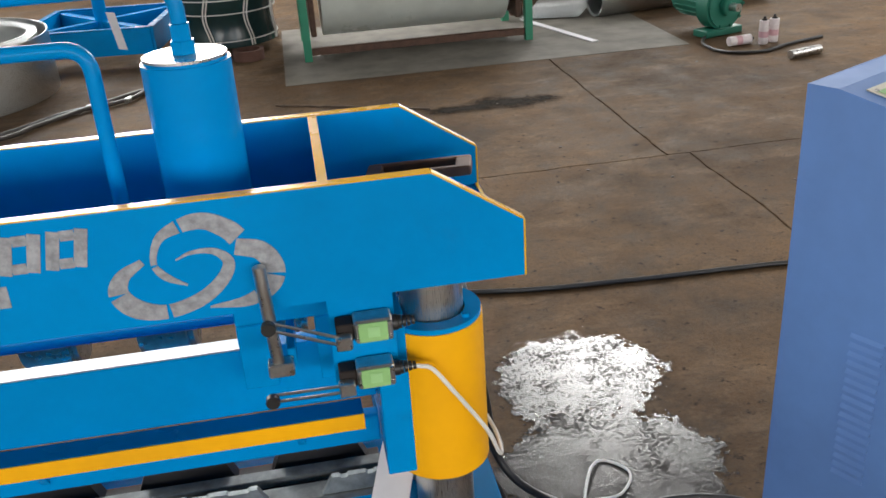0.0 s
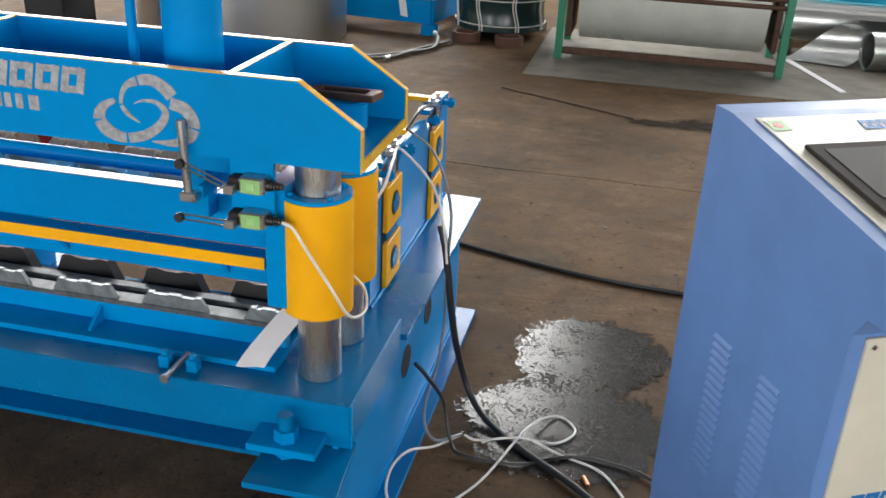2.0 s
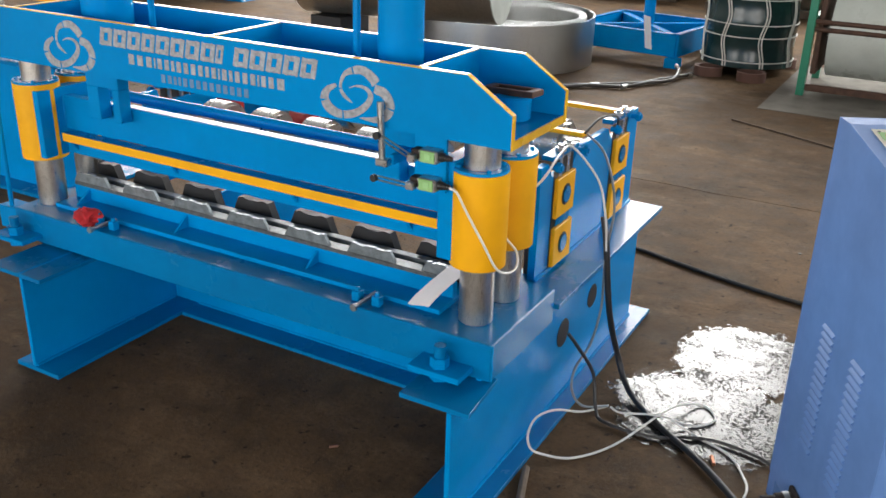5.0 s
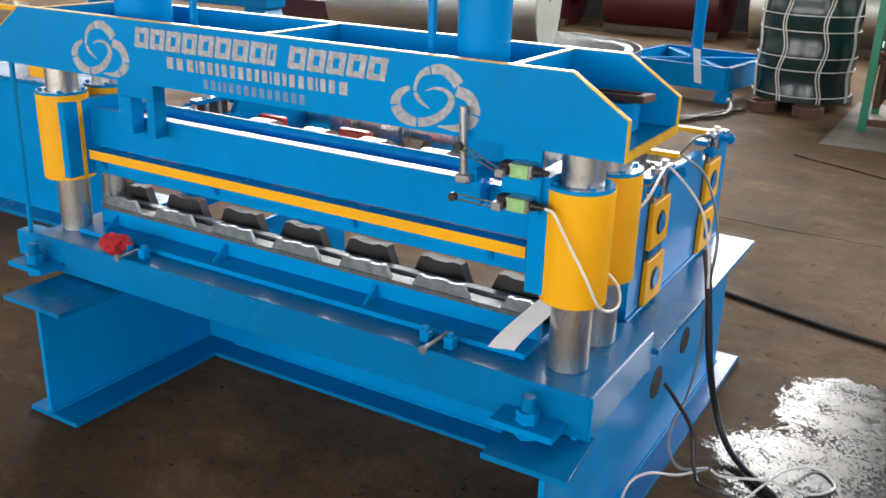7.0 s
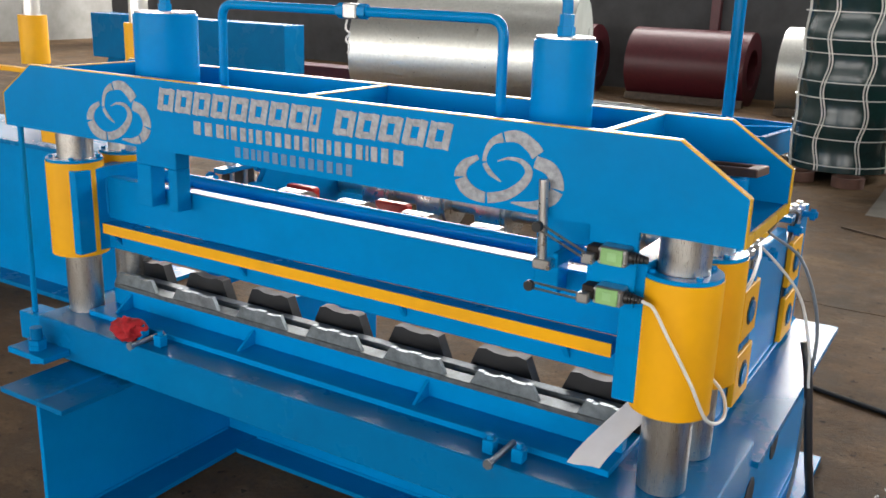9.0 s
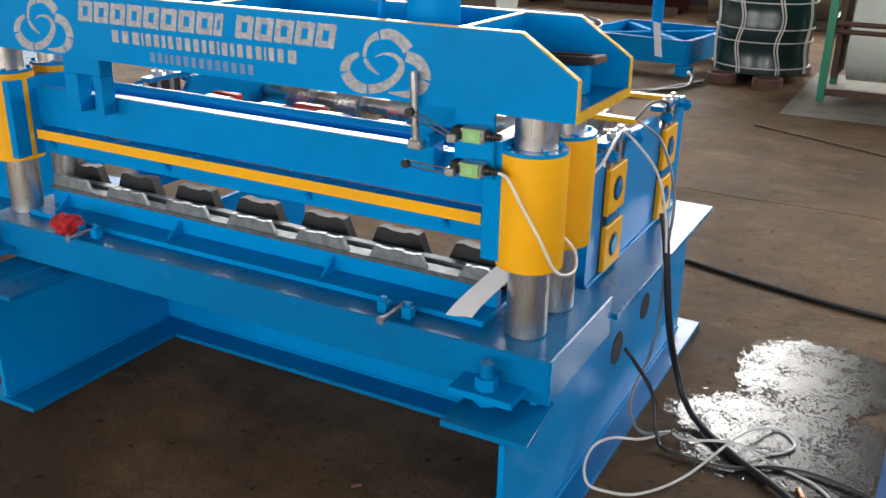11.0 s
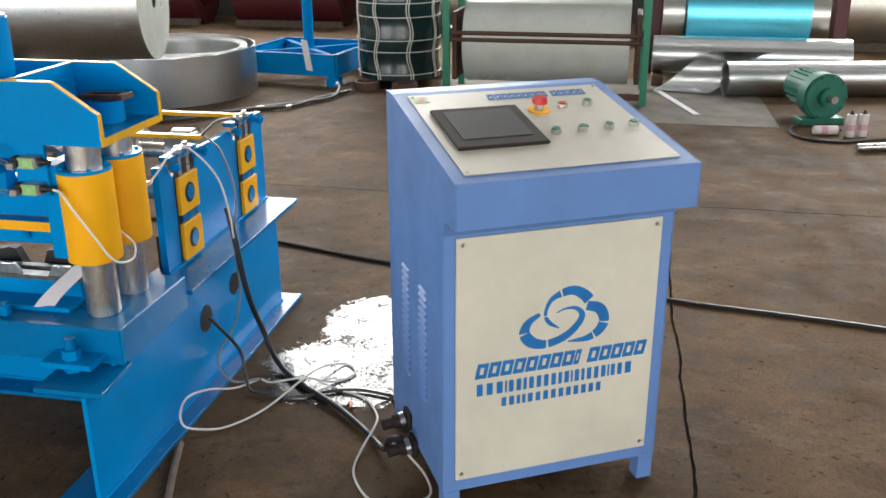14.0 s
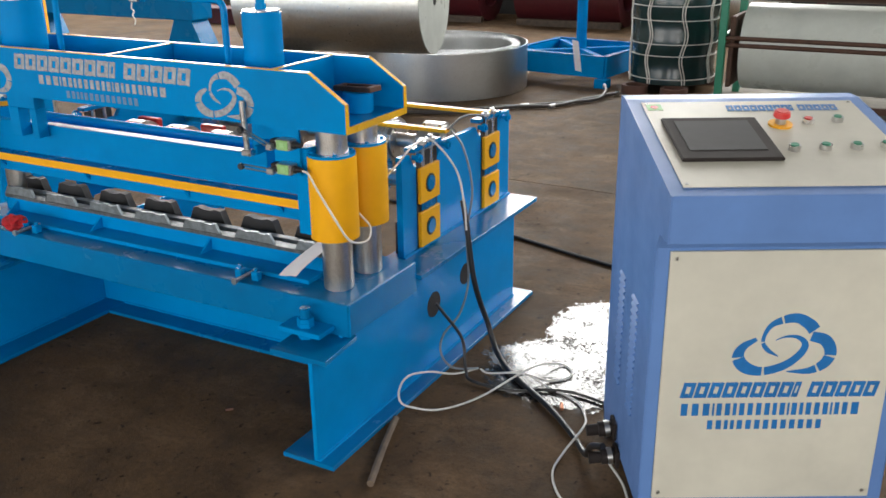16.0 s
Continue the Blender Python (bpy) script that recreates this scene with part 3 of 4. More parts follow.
def limit_switch(x, z, roller):
    """A green limit switch with a cable gland, a slotted lever and a roller."""
    body = part("limit_switch", box(x - 0.026, x + 0.026, 1.1070, 1.1400, z - 0.016, z + 0.016, 0.003), ZINC, press, "zinc limit switch with a green cover")
    part("cover", box(x - 0.021, x + 0.019, 1.1035, 1.1067, z - 0.015, z + 0.014, 0.001), GREENBOX, body, "green cover")
    part("label_plate", box(x - 0.008, x + 0.008, 1.1022, 1.1033, z - 0.007, z + 0.008, 0), plain_green, body)
    for dx in (-0.022, 0.022):
        for dz in (-0.011, 0.011):
            part("cover_screw", rod((x + dx, 1.1068, z + dz), (x + dx, 1.1035, z + dz), 0.003, n=8), BRIGHT, body)
    bm = rod((x + 0.0262, 1.1230, z), (x + 0.034, 1.1230, z), 0.011, n=14)
    for k in range(4):
        bm = rod((x + 0.0345 + 0.006 * k, 1.1230, z), (x + 0.039 + 0.006 * k, 1.1230, z), 0.0095 - 0.0012 * k, n=12, bm=bm)
    part("cable_gland", bm, RUBBER, body, "black rubber gland")
    head = part("switch_head", box(x - 0.05, x - 0.0262, 1.1110, 1.1390, z - 0.014, z + 0.012, 0.002), BLACKPLASTIC, body)
    pivot = Vector((x - 0.04, 1.1010, z - 0.008))
    part("clamp", box(x - 0.052, x - 0.03, 1.0920, 1.1105, z - 0.017, z + 0.002, 0.002), BRIGHT, head)
    tip = Vector((roller[0], 1.0950, roller[1]))
    d = (tip - pivot).normalized()
    up = Vector((0, 1, 0)).cross(d).normalized() * 0.0052
    bm = None
    for s in (-1, 1):
        a, b = pivot + s * up, tip + s * up
        bm = tube((a, b), 0.0022, 6, 1, bm, False)
    part("lever", bm, BRIGHT, head)
    bm = rod((tip.x, 1.0830, tip.z), (tip.x, 1.0945, tip.z), 0.0095, n=20, bevel=0.001)
    part("roller", bm, RUBBER, head, "black roller")


plain_green = plain("green_label", (0.34, 0.6, 0.26), 0.5)
part("switch_plate", box(0.03, 0.12, 1.141, 1.151, 0.825, 0.9685, 0.001), BLUE, press)
limit_switch(0.088, 0.922, (-0.047, 0.957))
limit_switch(0.085, 0.85, (-0.056, 0.847))
bm = rod((-0.042, 1.106, 0.888), (-0.048, 1.106, 1.038), 0.0085, n=16, bevel=0.001)
trip = part("trip_rod", bm, BRIGHT, press, "bright steel trip rod")
part("rod_clamp", box(-0.056, -0.022, 1.094, 1.1185, 0.878, 0.897, 0.002), BRIGHT, trip)
part("rod_arm", box(-0.03, -0.018, 1.119, 1.245, 0.878, 0.905, 0.002), BLUE, press)


def bolt_set(x):
    bracket = part("bolt_bracket", box(x - 0.075, x + 0.075, 1.022, 1.1025, 0.375, 0.392, 0.002), BLUE, press)
    bm = rod((x, 1.06, 0.3543), (x, 1.06, 0.452), 0.0155, n=20, bevel=0.001)
    bolt = part("levelling_bolt", bm, BLUE_TOP, bracket)
    for z in (0.3923, 0.4065, 0.356):
        part("nut", hexhead((x, 1.06, z), (0, 0, 1), 0.0255, 0.0135), BLUE, bracket)


bolt_set(0.163)
bolt_set(-1.47)


def clamp_pair(x):
    holder = part("stop_block", box(x - 0.045, x - 0.02, 1.13, 1.155, 0.4638, 0.493, 0.002), BLUE, press)
    part("stop_block", box(x + 0.02, x + 0.045, 1.13, 1.155, 0.4638, 0.493, 0.002), BLUE, press)
    for s in (-0.033, 0.033):
        part("block_screw", rod((x + s, 1.142, 0.4932), (x + s, 1.142, 0.504), 0.007, n=10), BLUE, holder)
    bm = rod((x, 1.08, 0.477), (x, 1.1815, 0.477), 0.0065, n=12)
    bm = hexhead((x, 1.072, 0.477), (0, 1, 0), 0.011, 0.008, bm)
    part("stop_screw", bm, MACHINED, holder, "dull steel stop screw")


clamp_pair(-0.113)
clamp_pair(-1.12)
part("side_rod", rod((-1.588, 1.15, 0.968), (-1.6, 1.15, 0.43), 0.008, n=10), BLUE, press)
part("slab_lug", box(-1.645, -1.521, 1.13, 1.2, 0.36, 0.44, 0.002), BLUE, press)


# ---- marks on the beam and the cabinet: plain shapes ----
def stroke(points, widths, y, depth, place, bm=None):
    """A flat band of changing width along the points of a plane."""
    own = bmesh.new()
    left, right = [], []
    n = len(points)
    for i, (a, b) in enumerate(points):
        c, d = points[max(i - 1, 0)], points[min(i + 1, n - 1)]
        dx, dz = d[0] - c[0], d[1] - c[1]
        l = math.hypot(dx, dz) or 1
        w = widths[i] / 2
        left.append((a - dz / l * w, b + dx / l * w))
        right.append((a + dz / l * w, b - dx / l * w))
    rows = [[own.verts.new(place(p[0], p[1], v)) for p in left + right[::-1]] for v in (y, y - depth)]
    m = 2 * n
    for i in range(n - 1):
        for r in rows:
            own.faces.new((r[i], r[i + 1], r[m - 2 - i], r[m - 1 - i]))
    for i in range(m):
        own.faces.new((rows[0][i], rows[0][(i + 1) % m], rows[1][(i + 1) % m], rows[1][i]))
    return join(bm, own)


def arc(cx, cz, rx, rz, a0, a1, n=22):
    return [(cx + rx * math.cos(radians(a0 + (a1 - a0) * i / n)), cz + rz * math.sin(radians(a0 + (a1 - a0) * i / n))) for i in range(n + 1)]


LOBES = (
    ((-0.05, -0.17, 0.01), (-0.16, -0.06, 0.045), (-0.21, 0.09, 0.035), (-0.155, 0.315, 0.05), (-0.015, 0.42, 0.085), (0.105, 0.43, 0.1), (0.215, 0.33, 0.115), (0.265, 0.24, 0.12)),
    ((0.245, 0.15, 0.1), (0.38, 0.08, 0.115), (0.445, -0.11, 0.115), (0.40, -0.29, 0.105), (0.265, -0.405, 0.07), (0.05, -0.42, 0.012)),
    ((-0.27, 0.11, 0.04), (-0.39, -0.01, 0.08), (-0.43, -0.18, 0.115), (-0.35, -0.345, 0.12), (-0.19, -0.41, 0.09), (0.005, -0.33, 0.085), (0.145, -0.16, 0.075), (0.195, 0.01, 0.065), (0.125, 0.13, 0.04), (0.005, 0.145, 0.022), (-0.09, 0.09, 0.008)),
)


def swirl(cx, cz, s, k, y, place, depth=0.0012):
    """A three-lobed swirl, s wide and k high, in bands with narrow stencil bridges."""
    bm = None
    for lobe, cuts in zip(LOBES, ((14, 30), (18, 28), (16, 32))):
        line = smooth_line(lobe, 8)
        ends = [0, *cuts, len(line) - 1]
        for a, b in zip(ends, ends[1:]):
            run = line[a + (1 if a else 0) : b + 1]
            bm = stroke([(cx + p.x * s, cz + p.y * k) for p in run], [p.z * s for p in run], y, depth, place, bm)
    return bm


def letters(x0, x1, z0, z1, slant, widths, y, place, depth=0.0012, hollow=True):
    """A line of plain slanted blocks, one for each sign, with gaps for the blanks."""
    total = sum(abs(w) for w in widths)
    x, h, out = x0, z1 - z0, []
    for w in widths:
        step = abs(w) / total * (x1 - x0)
        if w > 0:
            a, b = x + step * (0.06 if hollow else 0.2), x + step * (0.94 if hollow else 0.8)
            sh = lambda u, v: (u + slant * (v - z0), v)
            m, wide = (a + b) / 2, b - a
            if hollow:
                t, e = 0.32 * wide, 0.27 * h
                bm = stroke([sh(a + t / 2, z0), sh(a + t / 2, z1)], [t, t], y, depth, place)
                bm = stroke([sh(b - t / 2, z0), sh(b - t / 2, z1)], [t, t], y, depth, place, bm)
                for v in (z0 + e / 2, z1 - e / 2):
                    bm = stroke([sh(a + t * 1.01, v), sh(b - t * 1.01, v)], [e, e], y, depth, place, bm)
            else:
                bm = stroke([sh(m, z0), sh(m, z1)], [wide, wide], y, depth, place)
            out.append(bm)
        x += step
    return out


def on_beam(u, v, d):
    return (u, d, v)


NAME = (1, 1, 1, 1, 1, 1, 1, 1, 0.5, -0.6, 1, 1, 1, 1, 1)
SITE = (1.3, 1.3, 1.3, 0.4, 1, 1, 0.7, 1, 1, 1, 1, 0.8, 1, 0.4, 1, 0.7, 1, 1, 1, 0.4, 0.9, 1, 1.4)
CALL = (1, 1, 0.7, 0.7) + (1,) * 10
part("stencil_mark", swirl(-0.128, 1.043, 0.224, 0.14, 1.1198, on_beam), STENCIL, BEAM_FRONT, "worn silver stencilled swirl")
part("stencil_mark", swirl(-1.165, 1.043, 0.226, 0.148, 1.1198, on_beam), STENCIL, BEAM_FRONT, "worn silver stencilled swirl")
for piece in letters(-1.03, -0.25, 1.063, 1.113, 0.22, NAME, 1.1198, on_beam):
    part("stencil_block", piece, STENCIL, BEAM_FRONT, "worn silver stencilled block")
for piece in letters(-0.92, -0.345, 1.02, 1.049, 0.0, SITE, 1.1198, on_beam, hollow=False):
    part("stencil_block", piece, STENCIL, BEAM_FRONT, "worn silver stencilled block")
for piece in letters(-0.795, -0.47, 0.983, 1.006, 0.0, CALL, 1.1198, on_beam, hollow=False):
    part("stencil_block", piece, STENCILDIM, BEAM_FRONT, "worn silver stencilled block")

# ---- roll stand behind the press ----
stand = thing("roll_stand", pose(-0.6, 2.1, 0.41), "blue roll forming stand with yellow bearing blocks and profiled rolls", "machine")


def side_plate(x, out):
    o = ((1.622, 0.4125), (2.488, 0.4125), (2.488, 0.772), (2.4, 0.772), (2.37, 0.72), (2.21, 0.72), (2.18, 0.762), (1.90, 0.762), (1.87, 0.72), (1.705, 0.72), (1.675, 0.77), (1.622, 0.77))
    plate = part("side_plate", prism(o, "x", x - 0.012, x + 0.012, 0.001), BLUE, stand)
    f = x + out * 0.0122
    # Slots and bores aren't recessed: black plates and discs stand for their shade.
    for y in (1.79, 2.296):
        part("slot", box(min(f, f + out * 0.002), max(f, f + out * 0.002), y - 0.072, y + 0.072, 0.4135, 0.764, 0), BLACKSTEEL_SHADE, plate, "black plate for the shade in a bearing slot")
        for z in (0.487, 0.647):
            b = part("bearing_block", box(min(f + out * 0.0022, f + out * 0.016), max(f + out * 0.0022, f + out * 0.016), y - 0.069, y + 0.069, z - 0.064, z + 0.064, 0.002), YELLOW, plate, "yellow bearing block")
            e = f + out * 0.0162
            part("bore_shade", rod((e, y, z), (e + out * 0.001, y, z), 0.034, n=28), BLACKSTEEL_SHADE, b)
            part("shaft_end", rod((e + out * 0.0012, y, z), (e + out * 0.005, y, z), 0.026, n=24), BLUE_TOP, b)
        for k in range(4):
            part("spring_coil", tube([(f + out * 0.008, y - 0.05 + 0.1 * i / 10, 0.556 + 0.0075 * k + 0.002 * math.sin(i * 1.3)) for i in range(11)], 0.003, 6, 1), BLUE_TOP, plate)
        cap = part("cap_bar", box(x - 0.02, x + 0.02, y - 0.1, y + 0.1, 0.7725, 0.788, 0.002), BLUE_TOP, plate, "worn cap bar with bright edges")
        for dy in (-0.03, 0.03):
            bm = rod((x + out * 0.012, y + dy, 0.71), (x + out * 0.012, y + dy, 0.81), 0.009, n=12)
            bm = hexhead((x + out * 0.012, y + dy, 0.7885), (0, 0, 1), 0.017, 0.012, bm)
            part("adjusting_screw", bm, BRIGHT, cap)
        for dy in (-0.095, 0.12):
            bm = rod((x + out * 0.0123, y + dy, 0.757), (x + out * 0.05, y + dy, 0.757), 0.009, n=12)
            bm = hexhead((x + out * 0.03, y + dy, 0.757), (out, 0, 0), 0.017, 0.014, bm)
            part("side_bolt", bm, BLUE, plate)


side_plate(0.158, 1)
side_plate(-1.42, -1)
for y in (1.95, 2.30):
    part("tie_bar", box(-1.40, 0.17, y - 0.016, y + 0.016, 0.7885, 0.802, 0.001), YELLOW, stand, "yellow flat tie bar")
for y in (1.79, 2.296):
    part("upper_shaft", rod((-1.405, y, 0.645), (0.145, y, 0.645), 0.03), STEEL, stand)
    for k in range(7):
        x = -1.315 + 0.2265 * k
        if k < 6:
            xx = x + 0.113
            part("upper_roll", rod((xx - 0.055, y, 0.645), (xx + 0.055, y, 0.645), 0.092, n=36, bevel=0.012), BRIGHT, stand, "bright steel forming roll")
for x0, x1 in ((-1.36, -1.24), (-1.0, -0.88)):
    part("guard", box(x0, x1, 1.93, 1.965, 0.61, 0.71, 0.006), RED, stand, "orange-red guard")
for i, y in enumerate((1.655, 1.672, 1.689)):
    part("guide_strip", box(0.118, 0.136, y, y + 0.012, 0.4125, 0.53, 0.001), BROWNSTEEL, stand, "rusty brown steel strip")

# ---- control cabinet ----
CABINET = pose(1.2318, 0.9928, 0, 0, 0, 28.4)
cab = thing("control_cabinet", CABINET, "light blue powder-coated control cabinet with cream panels", "cabinet")
CW, CD = 0.628, 0.617


def cabinet():
    o = ((0.0, 0.845), (0.0, 0.957), (0.555, 1.06), (CD, 1.06), (CD, 0.075), (0.1, 0.075), (0.1, 0.80), (0.072, 0.845))
    part("side_wall", prism(o, "x", 0.0, 0.003), CABBLUE, cab, local=True)
    part("side_wall", prism(o, "x", CW - 0.003, CW), CABBLUE, cab, local=True)
    part("lid_front", box(0.0035, CW - 0.0035, 0.0, 0.003, 0.845, 0.957, 0.001), CABBLUE, cab, local=True)
    part("lid_underside", prism(((0.0035, 0.8455), (0.0035, 0.848), (0.072, 0.848), (0.1, 0.803), (0.1, 0.8), (0.071, 0.8455)), "x", 0.0035, CW - 0.0035), CABBLUE, cab, local=True)
    part("back_wall", box(0.0035, CW - 0.0035, CD - 0.003, CD, 0.075, 1.0595, 0), CABBLUE, cab, local=True)
    part("top", box(0.0035, CW - 0.0035, 0.5555, CD - 0.0035, 1.0565, 1.0595, 0.0005), CABBLUE, cab, local=True)
    part("desk_plate", prism(((0.0035, 0.9542), (0.0035, 0.9572), (0.555, 1.0597), (0.555, 1.0567)), "x", 0.0035, CW - 0.0035), CABBLUE, cab, local=True)
    part("bottom", box(0.0035, CW - 0.0035, 0.104, CD - 0.0035, 0.076, 0.08, 0), CABBLUE, cab, local=True)
    bm = box(0.0035, 0.034, 0.1, 0.103, 0.0755, 0.8, 0.0008)
    bm = box(CW - 0.034, CW - 0.0035, 0.1, 0.103, 0.0755, 0.8, 0.0008, bm)
    bm = box(0.0342, CW - 0.0342, 0.1, 0.103, 0.0755, 0.11, 0.0008, bm)
    bm = box(0.0342, CW - 0.0342, 0.1, 0.103, 0.793, 0.8, 0.0008, bm)
    part("front_frame", bm, CABBLUE, cab, local=True)
    panel = part("front_panel", box(0.0345, CW - 0.0345, 0.0945, 0.1025, 0.1105, 0.7925, 0.0015), CREAM, cab, "cream front door panel", local=True)
    for x in (0.05, CW - 0.052):
        for z in (0.775, 0.13):
            part("panel_screw", rod((x, 0.0944, z), (x, 0.092, z), 0.005, n=10), BRIGHT, panel, local=True)
    for x in (0.002, CW - 0.047):
        for y in (0.1, CD - 0.045):
            part("leg", box(x, x + 0.045, y, y + 0.045, 0.0, 0.0748, 0.001), CABBLUE, cab, local=True)

    def on_panel(u, v, d):
        return (u, d, v)

    pw, ph = CW - 0.069, 0.682
    at_x = lambda f: 0.0345 + f * pw
    at_z = lambda f: 0.7925 - f * ph
    part("printed_mark", swirl(at_x(0.525), at_z(0.361), 0.256, 0.168, 0.0942, on_panel, 0.0006), LOGOBLUE, panel, "blue printed swirl", local=True)
    for piece in letters(at_x(0.085), at_x(0.955), at_z(0.568), at_z(0.506), 0.22, NAME, 0.0942, on_panel, 0.0006):
        part("printed_block", piece, LOGOBLUE, panel, "blue printed block", local=True)
    for piece in letters(at_x(0.09), at_x(0.90), at_z(0.642), at_z(0.592), 0, SITE, 0.0942, on_panel, 0.0006, False):
        part("printed_block", piece, LOGOBLUE, panel, "blue printed block", local=True)
    for piece in letters(at_x(0.215), at_x(0.74), at_z(0.70), at_z(0.662), 0, CALL, 0.0942, on_panel, 0.0006, False):
        part("printed_block", piece, LOGOBLUE, panel, "blue printed block", local=True)

    # the sloping desk: u across, v up the slope, d above it
    slope = math.atan2(1.0597 - 0.9572, 0.5515)
    desk = Matrix.Translation((0, 0.0035, 0.9574)) @ Matrix.Rotation(slope, 4, "X")
    length = 0.5515 / math.cos(slope)
    u0, u1, v0, v1 = 0.035, CW - 0.035, 0.035, length - 0.03

    def desk_part(name, bm, mat, parent, label=""):
        bm.transform(desk)
        return part(name, bm, mat, parent, label, local=True)

    plate = desk_part("desk_panel", box(u0, u1, v0, v1, 0.0005, 0.003, 0.0008), CREAM, cab, "cream operating panel")
    U = lambda f: u0 + f * (u1 - u0)
    V = lambda f: v0 + f * (v1 - v0)
    for a in (0.02, 0.98):
        for c in (0.03, 0.97):
            desk_part("panel_screw", rod((U(a), V(c), 0.003), (U(a), V(c), 0.0045), 0.0045, n=10), BRIGHT, plate)
    hmi = desk_part("touch_screen", box(U(0.045), U(0.475), V(0.25), V(0.74), 0.0032, 0.013, 0.003), BLACKPLASTIC, cab, "black framed dark touch screen")
    desk_part("display", box(U(0.095), U(0.425), V(0.34), V(0.69), 0.0132, 0.0142, 0), SCREEN, hmi)
    stop = desk_part("emergency_stop", rod((U(0.575), V(0.68), 0.003), (U(0.575), V(0.68), 0.007), 0.03, n=32), YELLOW, cab, "red mushroom stop button on a yellow disc")
    desk_part("collar", rod((U(0.575), V(0.68), 0.0072), (U(0.575), V(0.68), 0.024), 0.013, n=24), BRIGHT, stop)
    desk_part("mushroom", rod((U(0.575), V(0.68), 0.0242), (U(0.575), V(0.68), 0.042), 0.022, 0.0185, n=32, bevel=0.003), RED, stop)
    for k, (a, c, m) in enumerate(((0.705, 0.7, RED), (0.845, 0.72, GREENPAINT), (0.55, 0.38, GREENPAINT), (0.685, 0.385, GREENPAINT), (0.82, 0.39, GREENPAINT), (0.95, 0.4, GREENPAINT))):
        b = desk_part("push_button", ring((U(a), V(c), 0.003), (U(a), V(c), 0.016), 0.0145, 0.0105, 28), BRIGHT, cab, "chrome ringed push button")
        desk_part("button_cap", rod((U(a), V(c), 0.0032), (U(a), V(c), 0.018), 0.0103, n=24, bevel=0.001), m, b)
    for piece in letters(U(0.38), U(0.90), V(0.865), V(0.94), 0.1, NAME, 0.0, lambda u, v, d: (u, v, 0.0033 - d)):
        desk_part("printed_block", piece, LOGOBLUE, plate, "blue printed block")
    badge = desk_part("badge", box(U(0.015), U(0.085), V(0.885), V(0.965), 0.0032, 0.0042, 0), GREENBOX, plate, "small green badge")
    desk_part("badge_mark", rod((U(0.05), V(0.925), 0.0043), (U(0.05), V(0.925), 0.0048), 0.012, n=5), RED, badge)
    # louvres in the side wall
    for y0 in (0.235, 0.405):
        for k in range(17):
            z = 0.27 + 0.02 * k
            o = ((-0.0004, z), (-0.007, z + 0.003), (-0.0062, z + 0.0045), (-0.0004, z + 0.010))
            bm = bmesh.new()
            a = [bm.verts.new((p[0], y0, p[1])) for p in o]
            b = [bm.verts.new((p[0], y0 + 0.065, p[1])) for p in o]
            bm.faces.new(a), bm.faces.new(b)
            for i in range(4):
                bm.faces.new((a[i], a[(i + 1) % 4], b[(i + 1) % 4], b[i]))
            part("louvre", bm, CABBLUE, cab, local=True)
    for k, (y, z) in enumerate(((0.425, 0.12), (0.365, 0.065))):
        plug = part("plug_socket", box(-0.012, -0.0005, y - 0.03, y + 0.03, z - 0.027, z + 0.027, 0.003), BLACKPLASTIC, cab, "black plug socket", local=True)
        bm = rod((-0.0125, y, z), (-0.05, y, z - 0.004), 0.022, n=20)
        bm = rod((-0.0505, y, z - 0.004), (-0.085, y, z - 0.008), 0.017, n=16, bm=bm)
        part("plug", bm, BLACKPLASTIC, plug, local=True)
        part("locking_ring", ring((-0.018, y, z), (-0.032, y, z - 0.002), 0.0245, 0.0222, 20), ZINC, plug, local=True)


cabinet()

# ---- spills and cables on the floor ----
solo("water", blob(0.715, 2.05, 0.42, 0.6, 0.0008, 1.3, 0.12), WET, "puddle of spilled water with wet blotches on the concrete", "puddle", "structure")
solo("oil_stain", blob(1.1, 5.13, 0.62, 0.26, 0.0012, 9.0, 0.1), STAIN, "dark oil stain on the concrete", "stain", "structure")

solo("supply_cable", tube(((0.315, 1.785, 0.60), (0.335, 1.775, 0.52), (0.365, 1.78, 0.3), (0.39, 1.84, 0.12), (0.45, 1.80, 0.03), (0.56, 1.70, 0.014), (0.74, 1.564, 0.014), (0.87, 1.44, 0.014), (0.955, 1.33, 0.03), (0.985, 1.285, 0.09), (1.03, 1.255, 0.12)), 0.0098, 12), RUBBER, "thick black supply cable from the roll stand to the cabinet", "cable")
solo("white_cable", tube(((0.128, 1.123, 0.85), (0.148, 1.121, 0.848), (0.165, 1.12, 0.84), (0.192, 1.118, 0.80), (0.238, 1.128, 0.72), (0.262, 1.158, 0.65), (0.274, 1.2, 0.626), (0.275, 1.25, 0.625), (0.258, 1.283, 0.65), (0.225, 1.285, 0.68), (0.193, 1.284, 0.71)), 0.0033, 8), WHITECABLE, "thin white sensor cable looped over the yellow sleeve", "cable")
solo("white_cable", tube(((0.205, 1.452, 0.68), (0.205, 1.46, 0.74), (0.235, 1.50, 0.795), (0.225, 1.62, 0.825), (0.2, 1.78, 0.80), (0.285, 1.79, 0.71), (0.325, 1.775, 0.60), (0.34, 1.765, 0.5)), 0.0036, 8), WHITECABLE, "thin white cable arched over the roll stand", "cable")
